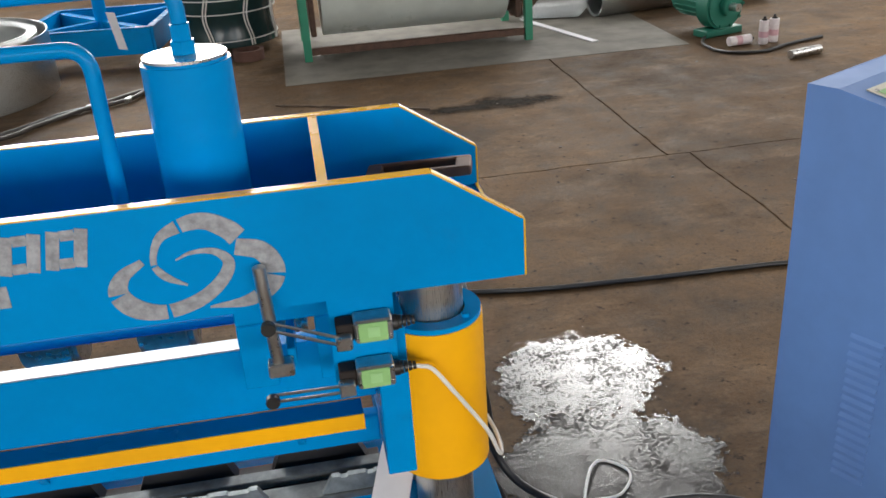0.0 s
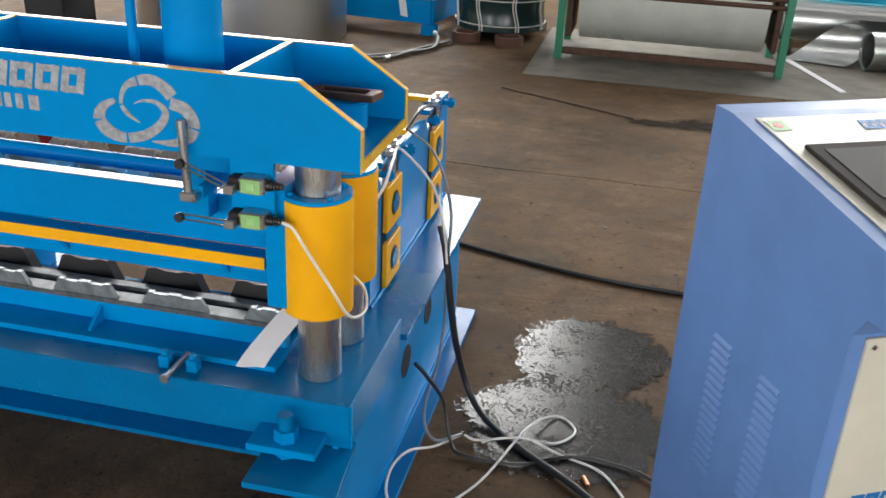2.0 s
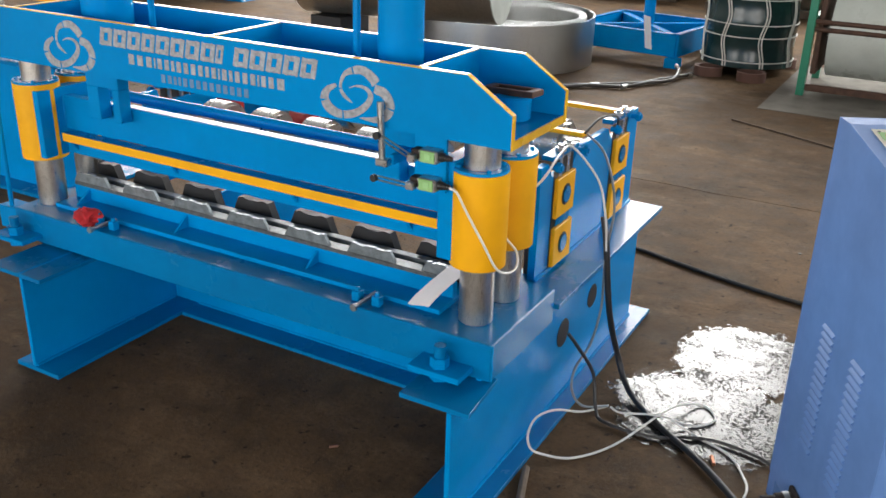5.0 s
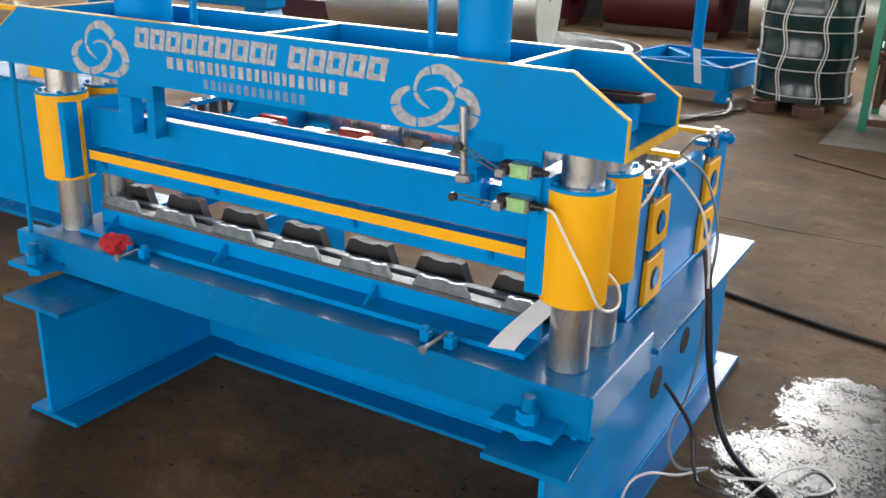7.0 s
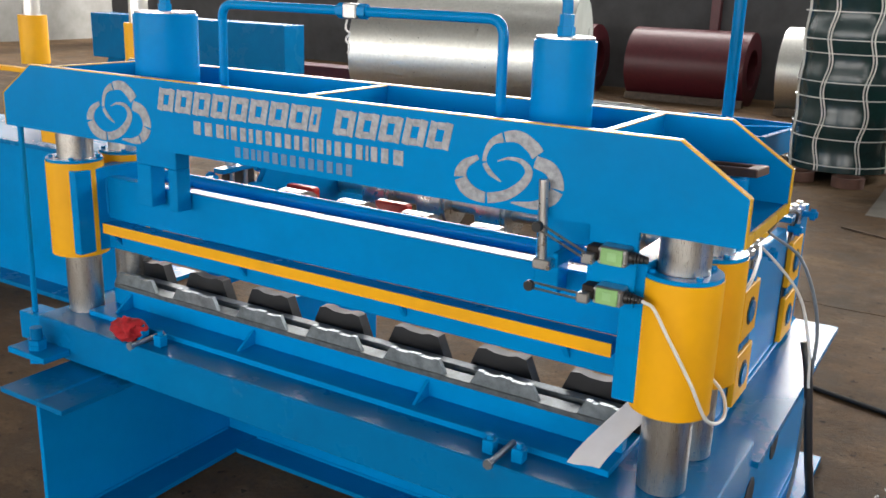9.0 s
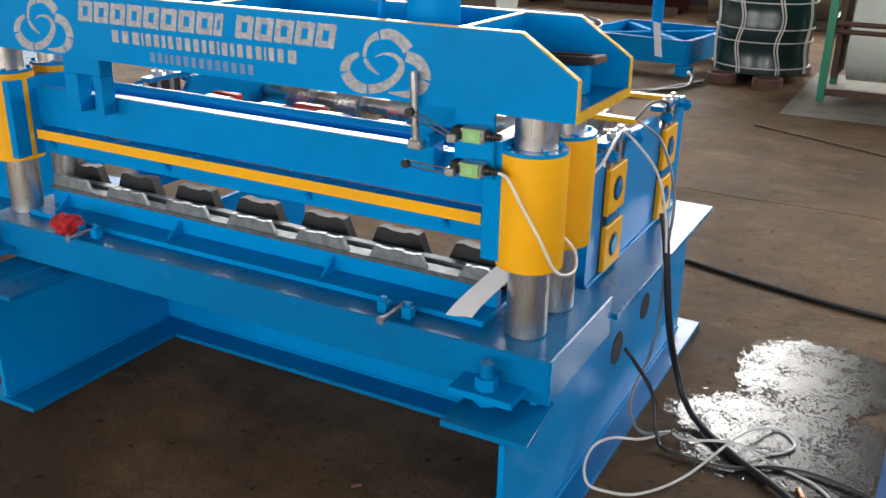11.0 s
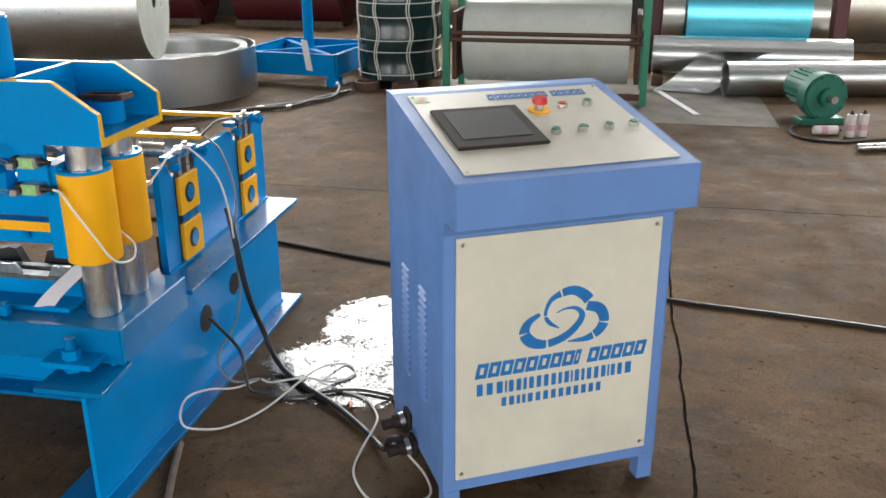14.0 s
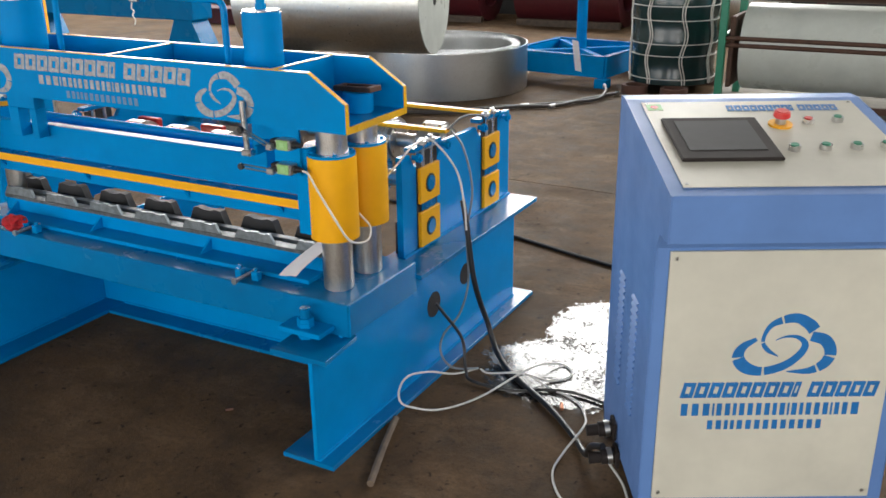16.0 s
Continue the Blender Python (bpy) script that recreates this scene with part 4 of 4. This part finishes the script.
solo("white_cable", tube(((0.42, 1.70, 0.012), (0.362, 1.625, 0.012), (0.31, 1.54, 0.047), (0.297, 1.42, 0.085), (0.297, 1.36, 0.066), (0.315, 1.335, 0.035), (0.352, 1.345, 0.019), (0.428, 1.393, 0.006), (0.51, 1.52, 0.008), (0.60, 1.76, 0.03), (0.67, 1.87, 0.008), (0.73, 1.81, 0.008), (0.68, 1.735, 0.008), (0.58, 1.70, 0.032), (0.47, 1.685, 0.012), (0.43, 1.695, 0.014)), 0.0036, 8), WHITECABLE, "loop of thin white cable on the floor", "cable")
solo("white_cable", tube(((0.62, 1.70, 0.03), (0.70, 1.687, 0.008), (0.808, 1.646, 0.008), (0.872, 1.56, 0.008), (0.90, 1.45, 0.034), (0.883, 1.335, 0.008), (0.895, 1.22, 0.008), (0.965, 1.115, 0.008), (1.04, 1.10, 0.008), (1.13, 1.15, 0.008), (1.10, 1.25, 0.008), (1.02, 1.33, 0.03)), 0.0036, 8), WHITECABLE, "loop of thin white cable beside the cabinet", "cable")
solo("black_cable", tube(((0.30, 1.61, 0.275), (0.325, 1.62, 0.24), (0.37, 1.67, 0.13), (0.40, 1.64, 0.03), (0.44, 1.61, 0.01), (0.59, 1.609, 0.01), (0.69, 1.668, 0.01), (0.80, 1.69, 0.01), (0.95, 1.645, 0.01), (1.02, 1.52, 0.012), (1.10, 1.40, 0.02)), 0.0055, 8), RUBBER, "thin black cable from the frame to the cabinet", "cable")
solo("grey_cable", tube(((0.17, 1.98, 0.79), (0.27, 1.88, 0.76), (0.33, 1.83, 0.63), (0.338, 1.77, 0.48), (0.335, 1.79, 0.3), (0.335, 1.72, 0.2), (0.335, 1.60, 0.17), (0.345, 1.56, 0.12), (0.37, 1.60, 0.05), (0.42, 1.70, 0.012)), 0.004, 8), GREYCABLE, "thin grey cable hanging beside the frame", "cable")
solo("black_lead", tube(((0.17, 2.25, 0.72), (0.19, 2.2, 0.80), (0.185, 2.05, 0.83), (0.17, 1.95, 0.80)), 0.004, 8), RUBBER, "short black lead on the roll stand", "cable")
solo("floor_cable", tube(((-1.2, 3.35, 0.009), (-0.5, 3.2, 0.009), (0.01, 3.03, 0.009), (0.64, 2.85, 0.009), (1.1, 2.80, 0.009), (1.73, 2.76, 0.009), (1.83, 2.66, 0.009), (2.45, 2.56, 0.009), (3.4, 2.40, 0.009), (5.5, 2.2, 0.009)), 0.009, 8), RUBBER, "long black cable across the floor", "cable")

# ---- small things round the machine ----
bm = bmesh.new()
bmesh.ops.create_icosphere(bm, subdivisions=4, radius=1)
for v in bm.verts:
    k = 1 + 0.35 * noise.fractal(v.co * 1.9, 1.0, 2.0, 4)
    v.co = Vector((v.co.x * 0.05 * k, v.co.y * 0.035 * k, max(-0.8, v.co.z) * 0.03 * k))
bm.transform(pose(-1.19, 1.135, 0.488))
solo("rag", bm, REDCLOTH, "crumpled red rag on the press slab", "rag", origin=(-1.19, 1.135, 0.464))
own = bmesh.new()
rows = []
for i in range(13):
    t = i / 12
    y, z = 1.118 + 0.25 * t, 0.512 + 0.085 * min(1, t * 1.4) ** 0.8
    x = 0.062 + 0.085 * t
    rows.append([[own.verts.new((x + s, y, z + d + 0.004 * math.sin(s * 60))) for s in (-0.032, -0.016, 0, 0.016, 0.032)] for d in (0, 0.0012)])
for a, b in zip(rows, rows[1:]):
    for d in (0, 1):
        for k in range(4):
            own.faces.new((a[d][k], a[d][k + 1], b[d][k + 1], b[d][k]))
    own.faces.new((a[0][0], b[0][0], b[1][0], a[1][0]))
    own.faces.new((a[0][4], b[0][4], b[1][4], a[1][4]))
solo("sheet_strip", own, PAPER, "curved white sheet strip lying in the lower die", "sheet", origin=(0, 1.3, 0.48))
solo("stick", tube(((0.335, 1.27, 0.012), (0.385, 1.12, 0.012), (0.455, 0.93, 0.012)), 0.011, 8), DRYWOOD, "old brown wooden stick on the floor", "stick")
solo("thin_rod", tube(((-0.12, 5.6, 0.006), (0.33, 5.39, 0.006), (0.767, 5.17, 0.006)), 0.006, 8), DRYWOOD, "thin rod lying on the floor", "rod")
solo("butt", rod((-0.20, 1.07, 0.0045), (-0.182, 1.088, 0.0045), 0.0045, n=10), CLAY, "small brown paper butt on the floor", "litter")
solo("copper_end", rod((0.77, 1.61, 0.008), (0.785, 1.575, 0.008), 0.006, n=10), COPPER, "short bare copper cable end", "litter")
rng = random.Random(11)
for k in range(12):
    x, y, s = rng.uniform(0.2, 2.6), rng.uniform(2.6, 5.6), rng.uniform(0.006, 0.016)
    bm = prism([(s * math.cos(a + k) * rng.uniform(0.6, 1), s * 0.6 * math.sin(a + k)) for a in (0.2, 1.3, 2.6, 3.9, 5.2)], "z", 0, 0.003)
    bm.transform(pose(x, y, 0.0005, 0, 0, rng.uniform(0, 360)))
    solo("paper_scrap", bm, PALEFLOOR if k % 3 else WOOD, "small scrap lying on the concrete", "litter", group="floor scraps", origin=(x, y, 0))

# ---- coils, stands and machines behind ----
def flat_coil(cx, cy, r, h):
    """A coil of strip lying on its side, its inner turns sprung open."""
    coil = thing("steel_coil", pose(cx, cy, 0), "galvanised steel strip coil lying on the floor", "coil")

    def turn_band(r0, r1, a0, a1, ox, oy, n, top=h):
        own = bmesh.new()
        rows = []
        for i in range(n + 1):
            t = i / n
            a, rr = radians(a0 + (a1 - a0) * t), r0 + (r1 - r0) * t
            c, s = math.cos(a), math.sin(a)
            rows.append([own.verts.new((ox + (rr + d) * c, oy + (rr + d) * s, z)) for d, z in ((0, 0.002), (0.0035, 0.002), (0.0035, top), (0, top))])
        for a, b in zip(rows, rows[1:]):
            for k in range(4):
                own.faces.new((a[k], a[(k + 1) % 4], b[(k + 1) % 4], b[k]))
        own.faces.new(rows[0]), own.faces.new(rows[-1])
        return own

    part("outer_turn", turn_band(r, r - 0.012, 100, 460, 0, 0, 90), GALV, coil, local=True)
    part("outer_turn", turn_band(r - 0.009, r - 0.02, 40, 400, 0.004, 0, 90, h - 0.004), GALV, coil, local=True)
    for k in range(9):
        part("turn", turn_band(r - 0.05 - 0.042 * k, r - 0.085 - 0.042 * k, 60 + 23 * k, 420 + 23 * k, 0.03 * k, 0.012 * k, 80, h - 0.01 - 0.004 * (k % 3)), GALV, coil, local=True)
    return coil


flat_coil(-2.42, 6.62, 0.83, 0.40)


def sheet_roll(name, a, b, r, material, label, inner=0.7):
    """A roll of sheet with an open bore and a few visible end turns."""
    a, b = Vector(a), Vector(b)
    t = thing(name, Matrix.Translation((a.x, a.y, 0)), label, "sheet roll")
    part("outer_wrap", ring(a, b, r, r * 0.97, 64), material, t)
    d = (b - a).normalized()
    part("inner_wrap", ring(a + d * 0.012, b - d * 0.012, r * 0.965, r * inner, 64), material, t)
    return t


big = sheet_roll("sheet_roll", (-3.59, 5.5, 0.862), (-2.03, 5.85, 0.862), 0.45, SPANGLE, "large spangled galvanised sheet roll resting across the coil", 0.5)
d = (Vector((-2.03, 5.85, 0.862)) - Vector((-3.59, 5.5, 0.862))).normalized()
e = Vector((-2.03, 5.85, 0.862))
part("end_disc", ring(e + d * 0.001, e + d * 0.008, 0.448, 0.06, 64), WHITEROLL, big, "pale end disc")
part("core_plug", rod(e - d * 0.06, e - d * 0.01, 0.21, n=40), DARKWALL, big, "dark recessed core")
# Added support, kept black to stand for the shade under the roll.
holder = thing("added_roll_cradle", pose(-3.2, 5.2, 0), "added black cradle filling the shade under the sheet roll", "stand")
part("cradle", box(-3.5, -3.2, 5.35, 5.75, 0.0, 0.408, 0.004), BLACKSTEEL_SHADE, holder)
part("cradle_foot", box(-3.7, -3.0, 5.3, 5.8, 0.0, 0.03, 0.003), BLACKSTEEL_SHADE, holder)

deco = thing("blue_decoiler", pose(-1.45, 7.75, 0), "blue cross-braced decoiler base with an upright post", "stand")
part("post", rod((-1.42, 7.7, 0.0), (-1.42, 7.7, 1.5), 0.05, n=20), BLUE, deco)
for a in (-52, 38):
    for s in (-1, 1):
        bm = box(0.05, 0.70, -0.03, 0.03, 0.14, 0.26, 0.002)
        bm.transform(pose(-1.42, 7.7, 0, 0, 0, a + (180 if s < 0 else 0)))
        part("arm", bm, BLUE, deco)
corner = [(-1.42 + 0.70 * math.cos(radians(a)), 7.7 + 0.70 * math.sin(radians(a))) for a in (-52, 38, 128, 218)]
for (xa, ya), (xb, yb) in zip(corner, corner[1:] + corner[:1]):
    l, ang = math.hypot(xb - xa, yb - ya), math.degrees(math.atan2(yb - ya, xb - xa))
    bm = box(0, l, -0.02, 0.02, 0.08, 0.27, 0.002)
    bm.transform(pose(xa, ya, 0, 0, 0, ang))
    part("side_rail", bm, BLUE, deco)
    bm = box(0, l, -0.026, 0.026, 0.2702, 0.276, 0)
    bm.transform(pose(xa, ya, 0, 0, 0, ang))
    part("rail_top", bm, BLUE_TOP, deco)
for x, y in corner:
    part("foot", box(x - 0.06, x + 0.06, y - 0.1, y + 0.02, 0, 0.0798, 0.003), BLUE, deco)
part("paper_flag", prism(((-1.21, 0.16), (-1.15, 0.15), (-1.19, 0.42), (-1.25, 0.43)), "y", 6.99, 6.992), PAPER, deco, "pale paper strip tied to the base")


def wrapped_coil(cx, cy, r, h):
    coil = thing("wrapped_coil", pose(cx, cy, 0), "upright coil in dark green film with white straps", "coil")
    own = bmesh.new()
    n, rows = 56, []
    for i in range(41):
        z = 0.075 + (h - 0.075) * i / 40
        rr = r + 0.008 * math.sin(z * 19)
        rows.append([own.verts.new((rr * math.cos(2 * math.pi * k / n), rr * math.sin(2 * math.pi * k / n), z)) for k in range(n)])
    for a, b in zip(rows, rows[1:]):
        for k in range(n):
            own.faces.new((a[k], a[(k + 1) % n], b[(k + 1) % n], b[k]))
    own.faces.new(rows[0]), own.faces.new(rows[-1])
    part("film", own, DARKWRAP, coil, "glossy dark green film", local=True)
    for z in (0.12, 0.32, 0.42, 0.62, 0.74, 0.95, 1.05, 1.25):
        part("strap", ring((0, 0, z), (0, 0, z + 0.007), r + 0.013, r + 0.004, 56), WHITECABLE, coil, "white strap", local=True)
    for a in (-108, -62, -20, -150, 30, 90):
        for side in (-0.03, 0.03):
            pts = []
            for i in range(49):
                z = 0.08 + (h - 0.1) * i / 48
                t = radians(a) + side + 0.05 * math.sin(z * 16)
                pts.append(((r + 0.011) * math.cos(t), (r + 0.011) * math.sin(t), z))
            part("strap", tube(pts, 0.006, 6, 1, smooth=False), WHITECABLE, coil, "white wavy strap", local=True)
    return coil


wrapped_coil(-0.45, 7.42, 0.37, 1.4)
for k, (x, y) in enumerate(((-0.66, 7.02), (-0.30, 6.98), (-0.2, 7.75), (-0.62, 7.78))):
    solo("clay_ring", ring((x, y, 0.0), (x, y, 0.074), 0.115, 0.085, 32), CLAY, "brown fired clay ring under the wrapped coil", "support ring", group="rings under the coil", origin=(x, y, 0))

green = thing("green_frame_machine", pose(0.85, 7.2, 0), "green framed rewinding machine holding a white sheet roll", "machine")
for x in (0.03, 1.66):
    for y in (6.85, 7.6):
        part("post", box(x - 0.028, x + 0.028, y - 0.028, y + 0.028, 0.0, 1.6, 0.003), GREENPAINT, green)
    part("cross_rail", box(x - 0.022, x + 0.022, 6.88, 7.572, 0.52, 0.58, 0.003), GREENPAINT, green)
    part("bearing_arm", box(x - 0.02 + (0.06 if x < 1 else -0.06), x + 0.02 + (0.06 if x < 1 else -0.06), 6.9, 7.4, 0.16, 0.72, 0.006), BROWNSTEEL, green)
part("sheet_roll", rod((0.16, 7.2, 0.46), (1.53, 7.2, 0.46), 0.345, n=72, bevel=0.004), WHITEROLL, green, "off-white coated sheet roll")
part("roll_core", rod((0.04, 7.2, 0.46), (1.65, 7.2, 0.46), 0.05), STEEL, green)
part("pinch_bar", rod((0.04, 6.86, 0.50), (1.65, 6.86, 0.50), 0.018), BROWNSTEEL, green)
part("pinch_bar", rod((0.04, 6.86, 0.555), (1.65, 6.86, 0.555), 0.018), BROWNSTEEL, green)
part("upper_roll", rod((0.1, 7.1, 0.93), (1.6, 7.1, 0.93), 0.1, n=40), BROWNSTEEL, green)
part("low_rail", box(0.06, 1.63, 6.84, 6.88, 0.04, 0.09, 0.003), BROWNSTEEL, green)
green.location += Vector((0.1, -0.16, 0))
solo("pale_floor_patch", box(-0.05, 2.75, 6.05, 7.9, 0.0004, 0.003, 0), PALEFLOOR, "pale dusty patch of the floor under the machines", "floor", "structure")

blue_unit = thing("sheet_stand", pose(3.0, 8.4, 0), "stand with a bright cyan film-covered sheet roll", "machine")
part("sheet_roll", rod((2.14, 8.4, 0.58), (3.22, 8.4, 0.58), 0.48, n=72, bevel=0.004), CYANSHEET, blue_unit, "cyan film-covered sheet")
for x in (2.03, 3.31):
    part("hub", rod((x - 0.1, 8.4, 0.58), (x + 0.1, 8.4, 0.58), 0.3, n=40, bevel=0.02), STEEL, blue_unit)
for x in (1.87, 3.55):
    part("post", box(x - 0.06, x + 0.06, 8.3, 8.5, 0, 1.8, 0.004), MAROON, blue_unit, "maroon steel post")
part("tray", ring((1.85, 7.8, 0.265), (3.55, 7.8, 0.265), 0.165, 0.161, 64), GALV, blue_unit, "bright curved galvanised trough")
part("tray_leg", box(1.85, 1.95, 7.6, 7.8, 0.0, 0.0998, 0.003), BROWNSTEEL, blue_unit)
part("tray_leg", box(3.4, 3.5, 7.6, 7.8, 0.0, 0.0998, 0.003), BROWNSTEEL, blue_unit)
sheet_roll("loose_sheet_roll", (2.45, 7.25, 0.15), (3.95, 7.5, 0.15), 0.147, GALV, "loose bright sheet roll lying on the floor", 0.9)
bm = bmesh.new()
rows = []
for i in range(17):
    t = i / 16
    a = radians(-80 + 150 * t)
    c = Vector((2.02 + 0.5 * t, 7.3 + 0.18 * math.cos(a), 0.19 + 0.18 * math.sin(a)))
    rows.append([[bm.verts.new(c + Vector((k, -0.25 * k * (1 - t), d))) for k in (-0.16, 0.0, 0.16, 0.3)] for d in (0, 0.002)])
for a, b in zip(rows, rows[1:]):
    for d in (0, 1):
        for k in range(3):
            bm.faces.new((a[d][k], a[d][k + 1], b[d][k + 1], b[d][k]))
    for k in (0, 3):
        bm.faces.new((a[0][k], b[0][k], b[1][k], a[1][k]))
solo("bent_sheet", bm, GALV, "curled galvanised sheet lying beside the trough", "sheet")
bm = prism([(1.87, 7.37), (1.92, 7.39), (2.2, 6.4), (2.15, 6.38)], "z", 0.004, 0.01)
solo("white_strip", bm, PAPER, "white strip lying on the floor", "strip")


def motor(x, y):
    m = thing("electric_motor", pose(x, y, 0, 0, 0, 18), "green electric gear motor standing on the floor", "motor")
    part("gear_case", rod((0, -0.05, 0.21), (0, 0.09, 0.21), 0.17, n=36, bevel=0.015), GREENMOTOR, m, local=True)
    for k in range(10):
        a = 2 * math.pi * k / 10
        part("flange_bolt", rod((0.15 * math.cos(a), -0.05, 0.21 + 0.15 * math.sin(a)), (0.15 * math.cos(a), -0.062, 0.21 + 0.15 * math.sin(a)), 0.012, n=6), GREENMOTOR, m, local=True)
    part("boss", rod((0, -0.1, 0.21), (0, -0.0505, 0.21), 0.07, n=28, bevel=0.006), GREENMOTOR, m, local=True)
    part("shaft", rod((0, -0.17, 0.21), (0, -0.1005, 0.21), 0.028, n=20), BRIGHT, m, "bright shaft end", local=True)
    part("motor_body", rod((0, 0.0905, 0.23), (0, 0.4, 0.23), 0.12, n=32, bevel=0.01), GREENMOTOR, m, local=True)
    for k in range(18):
        a = 2 * math.pi * k / 18
        bm = box(0.118, 0.134, 0.11, 0.36, -0.003, 0.003, 0)
        bm.transform(pose(0, 0, 0.23) @ Matrix.Rotation(-a, 4, "Y"))
        part("cooling_fin", bm, GREENMOTOR, m, local=True)
    part("foot", box(-0.17, 0.17, -0.05, 0.09, 0.0, 0.05, 0.006), GREENMOTOR, m, local=True)


motor(3.06, 6.25)


def can(m, h=0.16):
    c = thing("spray_can", m, "white spray can with a pink band", "can", "spray cans")
    part("body", rod((0, 0, 0), (0, 0, h), 0.032, n=28, bevel=0.004), WHITEPLASTIC, c, local=True)
    part("band", ring((0, 0, h * 0.3), (0, 0, h * 0.55), 0.0328, 0.0322, 28), PINK, c, "pale pink printed band", local=True)
    part("neck", rod((0, 0, h + 0.0002), (0, 0, h + 0.012), 0.02, 0.014, n=20), BLACKPLASTIC, c, local=True)
    part("nozzle", rod((0, 0, h + 0.0122), (0, 0, h + 0.026), 0.009, n=14), BLACKPLASTIC, c, local=True)


can(pose(3.19, 5.86, 0))
can(pose(3.28, 5.89, 0))
can(pose(2.95, 5.88, 0.0335, 0, 90, 8), 0.17)
solo("small_cylinder", rod((3.142, 5.41, 0.028), (3.388, 5.485, 0.028), 0.028, n=24, bevel=0.003), BRIGHT, "small bright steel cylinder lying on the floor", "cylinder")
solo("motor_cable", tube(((3.0, 6.3, 0.012), (2.82, 6.0, 0.012), (2.84, 5.72, 0.012), (3.07, 5.63, 0.012), (3.32, 5.75, 0.012), (3.62, 5.85, 0.012)), 0.011, 8), RUBBER, "black cable lying beside the motor", "cable")
for pts in (((-2.6, 5.2, 0.022), (-1.74, 5.43, 0.022), (-1.53, 5.66, 0.022), (-1.26, 5.98, 0.022), (-0.99, 6.25, 0.022), (-0.82, 6.5, 0.022), (-0.83, 6.74, 0.05), (-0.88, 6.86, 0.06)), ((-2.4, 5.05, 0.022), (-1.70, 5.55, 0.022), (-1.40, 5.88, 0.022), (-1.05, 6.06, 0.022), (-0.92, 6.42, 0.022), (-0.76, 6.78, 0.022))):
    h = solo("hydraulic_hose", tube(pts, 0.014, 10), HOSE, "dark hydraulic hose with bright end fittings on the floor", "hose", group="hydraulic hoses", origin=(pts[3][0], pts[3][1], 0))
    e, d = Vector(pts[-1]), (Vector(pts[-1]) - Vector(pts[-2])).normalized()
    part("end_fitting", rod(e, e + d * 0.05, 0.018, n=6), BRIGHT, h, "bright end fitting")
    c = Vector(pts[3])
    d = (Vector(pts[4]) - c).normalized()
    part("ferrule", rod(c - d * 0.04, c + d * 0.03, 0.0175, n=16), ZINC, h)

# coils and cladding further back
for k, (x, y, r, l, m, label) in enumerate(((-2.9, 11.5, 0.45, 1.5, MAROON, "maroon coated sheet coil"), (-0.9, 11.2, 0.5, 1.6, SPANGLE, "bright galvanised sheet coil"), (-4.9, 11.5, 0.45, 1.4, MAROON, "maroon coated sheet coil"), (4.6, 10.5, 0.5, 1.6, SPANGLE, "bright galvanised sheet coil"))):
    t = thing("sheet_coil", pose(x, y, 0), label + " lying on its side", "coil", "coils at the back")
    part("outer_wrap", ring((x - l / 2, y, r), (x + l / 2, y, r), r, r * 0.55, 56), m, t)
    part("wedge", box(x - l / 2, x + l / 2, y - r * 0.75, y - r * 0.55, 0, 0.09, 0.003), WOOD, t)
part_wall = solo("partition", box(-15, 9.5, 12.4, 12.5, 0, 2.2, 0), DARKWALL, "dark sheet partition at the back of the shed", "wall", "structure")
for k, x in enumerate((-6.0, -2.9, 0.2, 3.3, 6.4)):
    solo("upright", box(x - 0.06, x + 0.06, 12.28, 12.398, 0, 2.4, 0.004), MAROON, "maroon steel upright of the partition", "post", "structure", "partition uprights")

# the second line to the west
line = thing("roll_forming_line", pose(-5.2, 5.0, 0), "second blue roll forming line with yellow guide sleeves", "machine")
part("bed", box(-4.6, -2.6, 2.1, 2.5, 0.0, 0.62, 0.004), BLUE, line)
part("bed_edge", box(-4.6, -2.58, 2.08, 2.52, 0.6205, 0.64, 0.003), BLUE_TOP, line)
part("foot_flange", box(-4.6, -2.5, 2.0, 2.6, 0.0, 0.02, 0.002), BLUE_TOP, line)
for x in (-2.75, -3.6):
    for z in (0.72, 0.84):
        part("bearing_block", box(x - 0.06, x + 0.06, 2.06, 2.12, z - 0.055, z + 0.055, 0.003), YELLOW, line, "yellow bearing block")
    part("guide_sleeve", rod((x - 0.4, 2.9, 0.86), (x - 0.4, 2.9, 1.12), 0.075, n=32, bevel=0.002), YELLOW, line, "yellow painted sleeve")
    part("guide_column", rod((x - 0.4, 2.9, 0.0), (x - 0.4, 2.9, 1.6), 0.047, n=28), STEEL, line)
part("tie_bar", box(-4.6, -2.55, 2.2, 2.24, 0.92, 0.94, 0.002), YELLOW, line)
part("long_beam", box(-9.6, -6.35, 7.65, 8.0, 0.3, 0.85, 0.01), BLUE_TOP, line)
for x in (-9.2, -6.55):
    part("beam_leg", prism(((x - 0.28, 0.0), (x + 0.28, 0.0), (x + 0.14, 0.2995), (x - 0.14, 0.2995)), "y", 7.68, 7.97), BLUE_TOP, line)
part("red_plinth", box(-8.2, -5.9, 9.6, 10.0, 0.0, 0.22, 0.006), MAROON, line, "dark red painted low plinth")
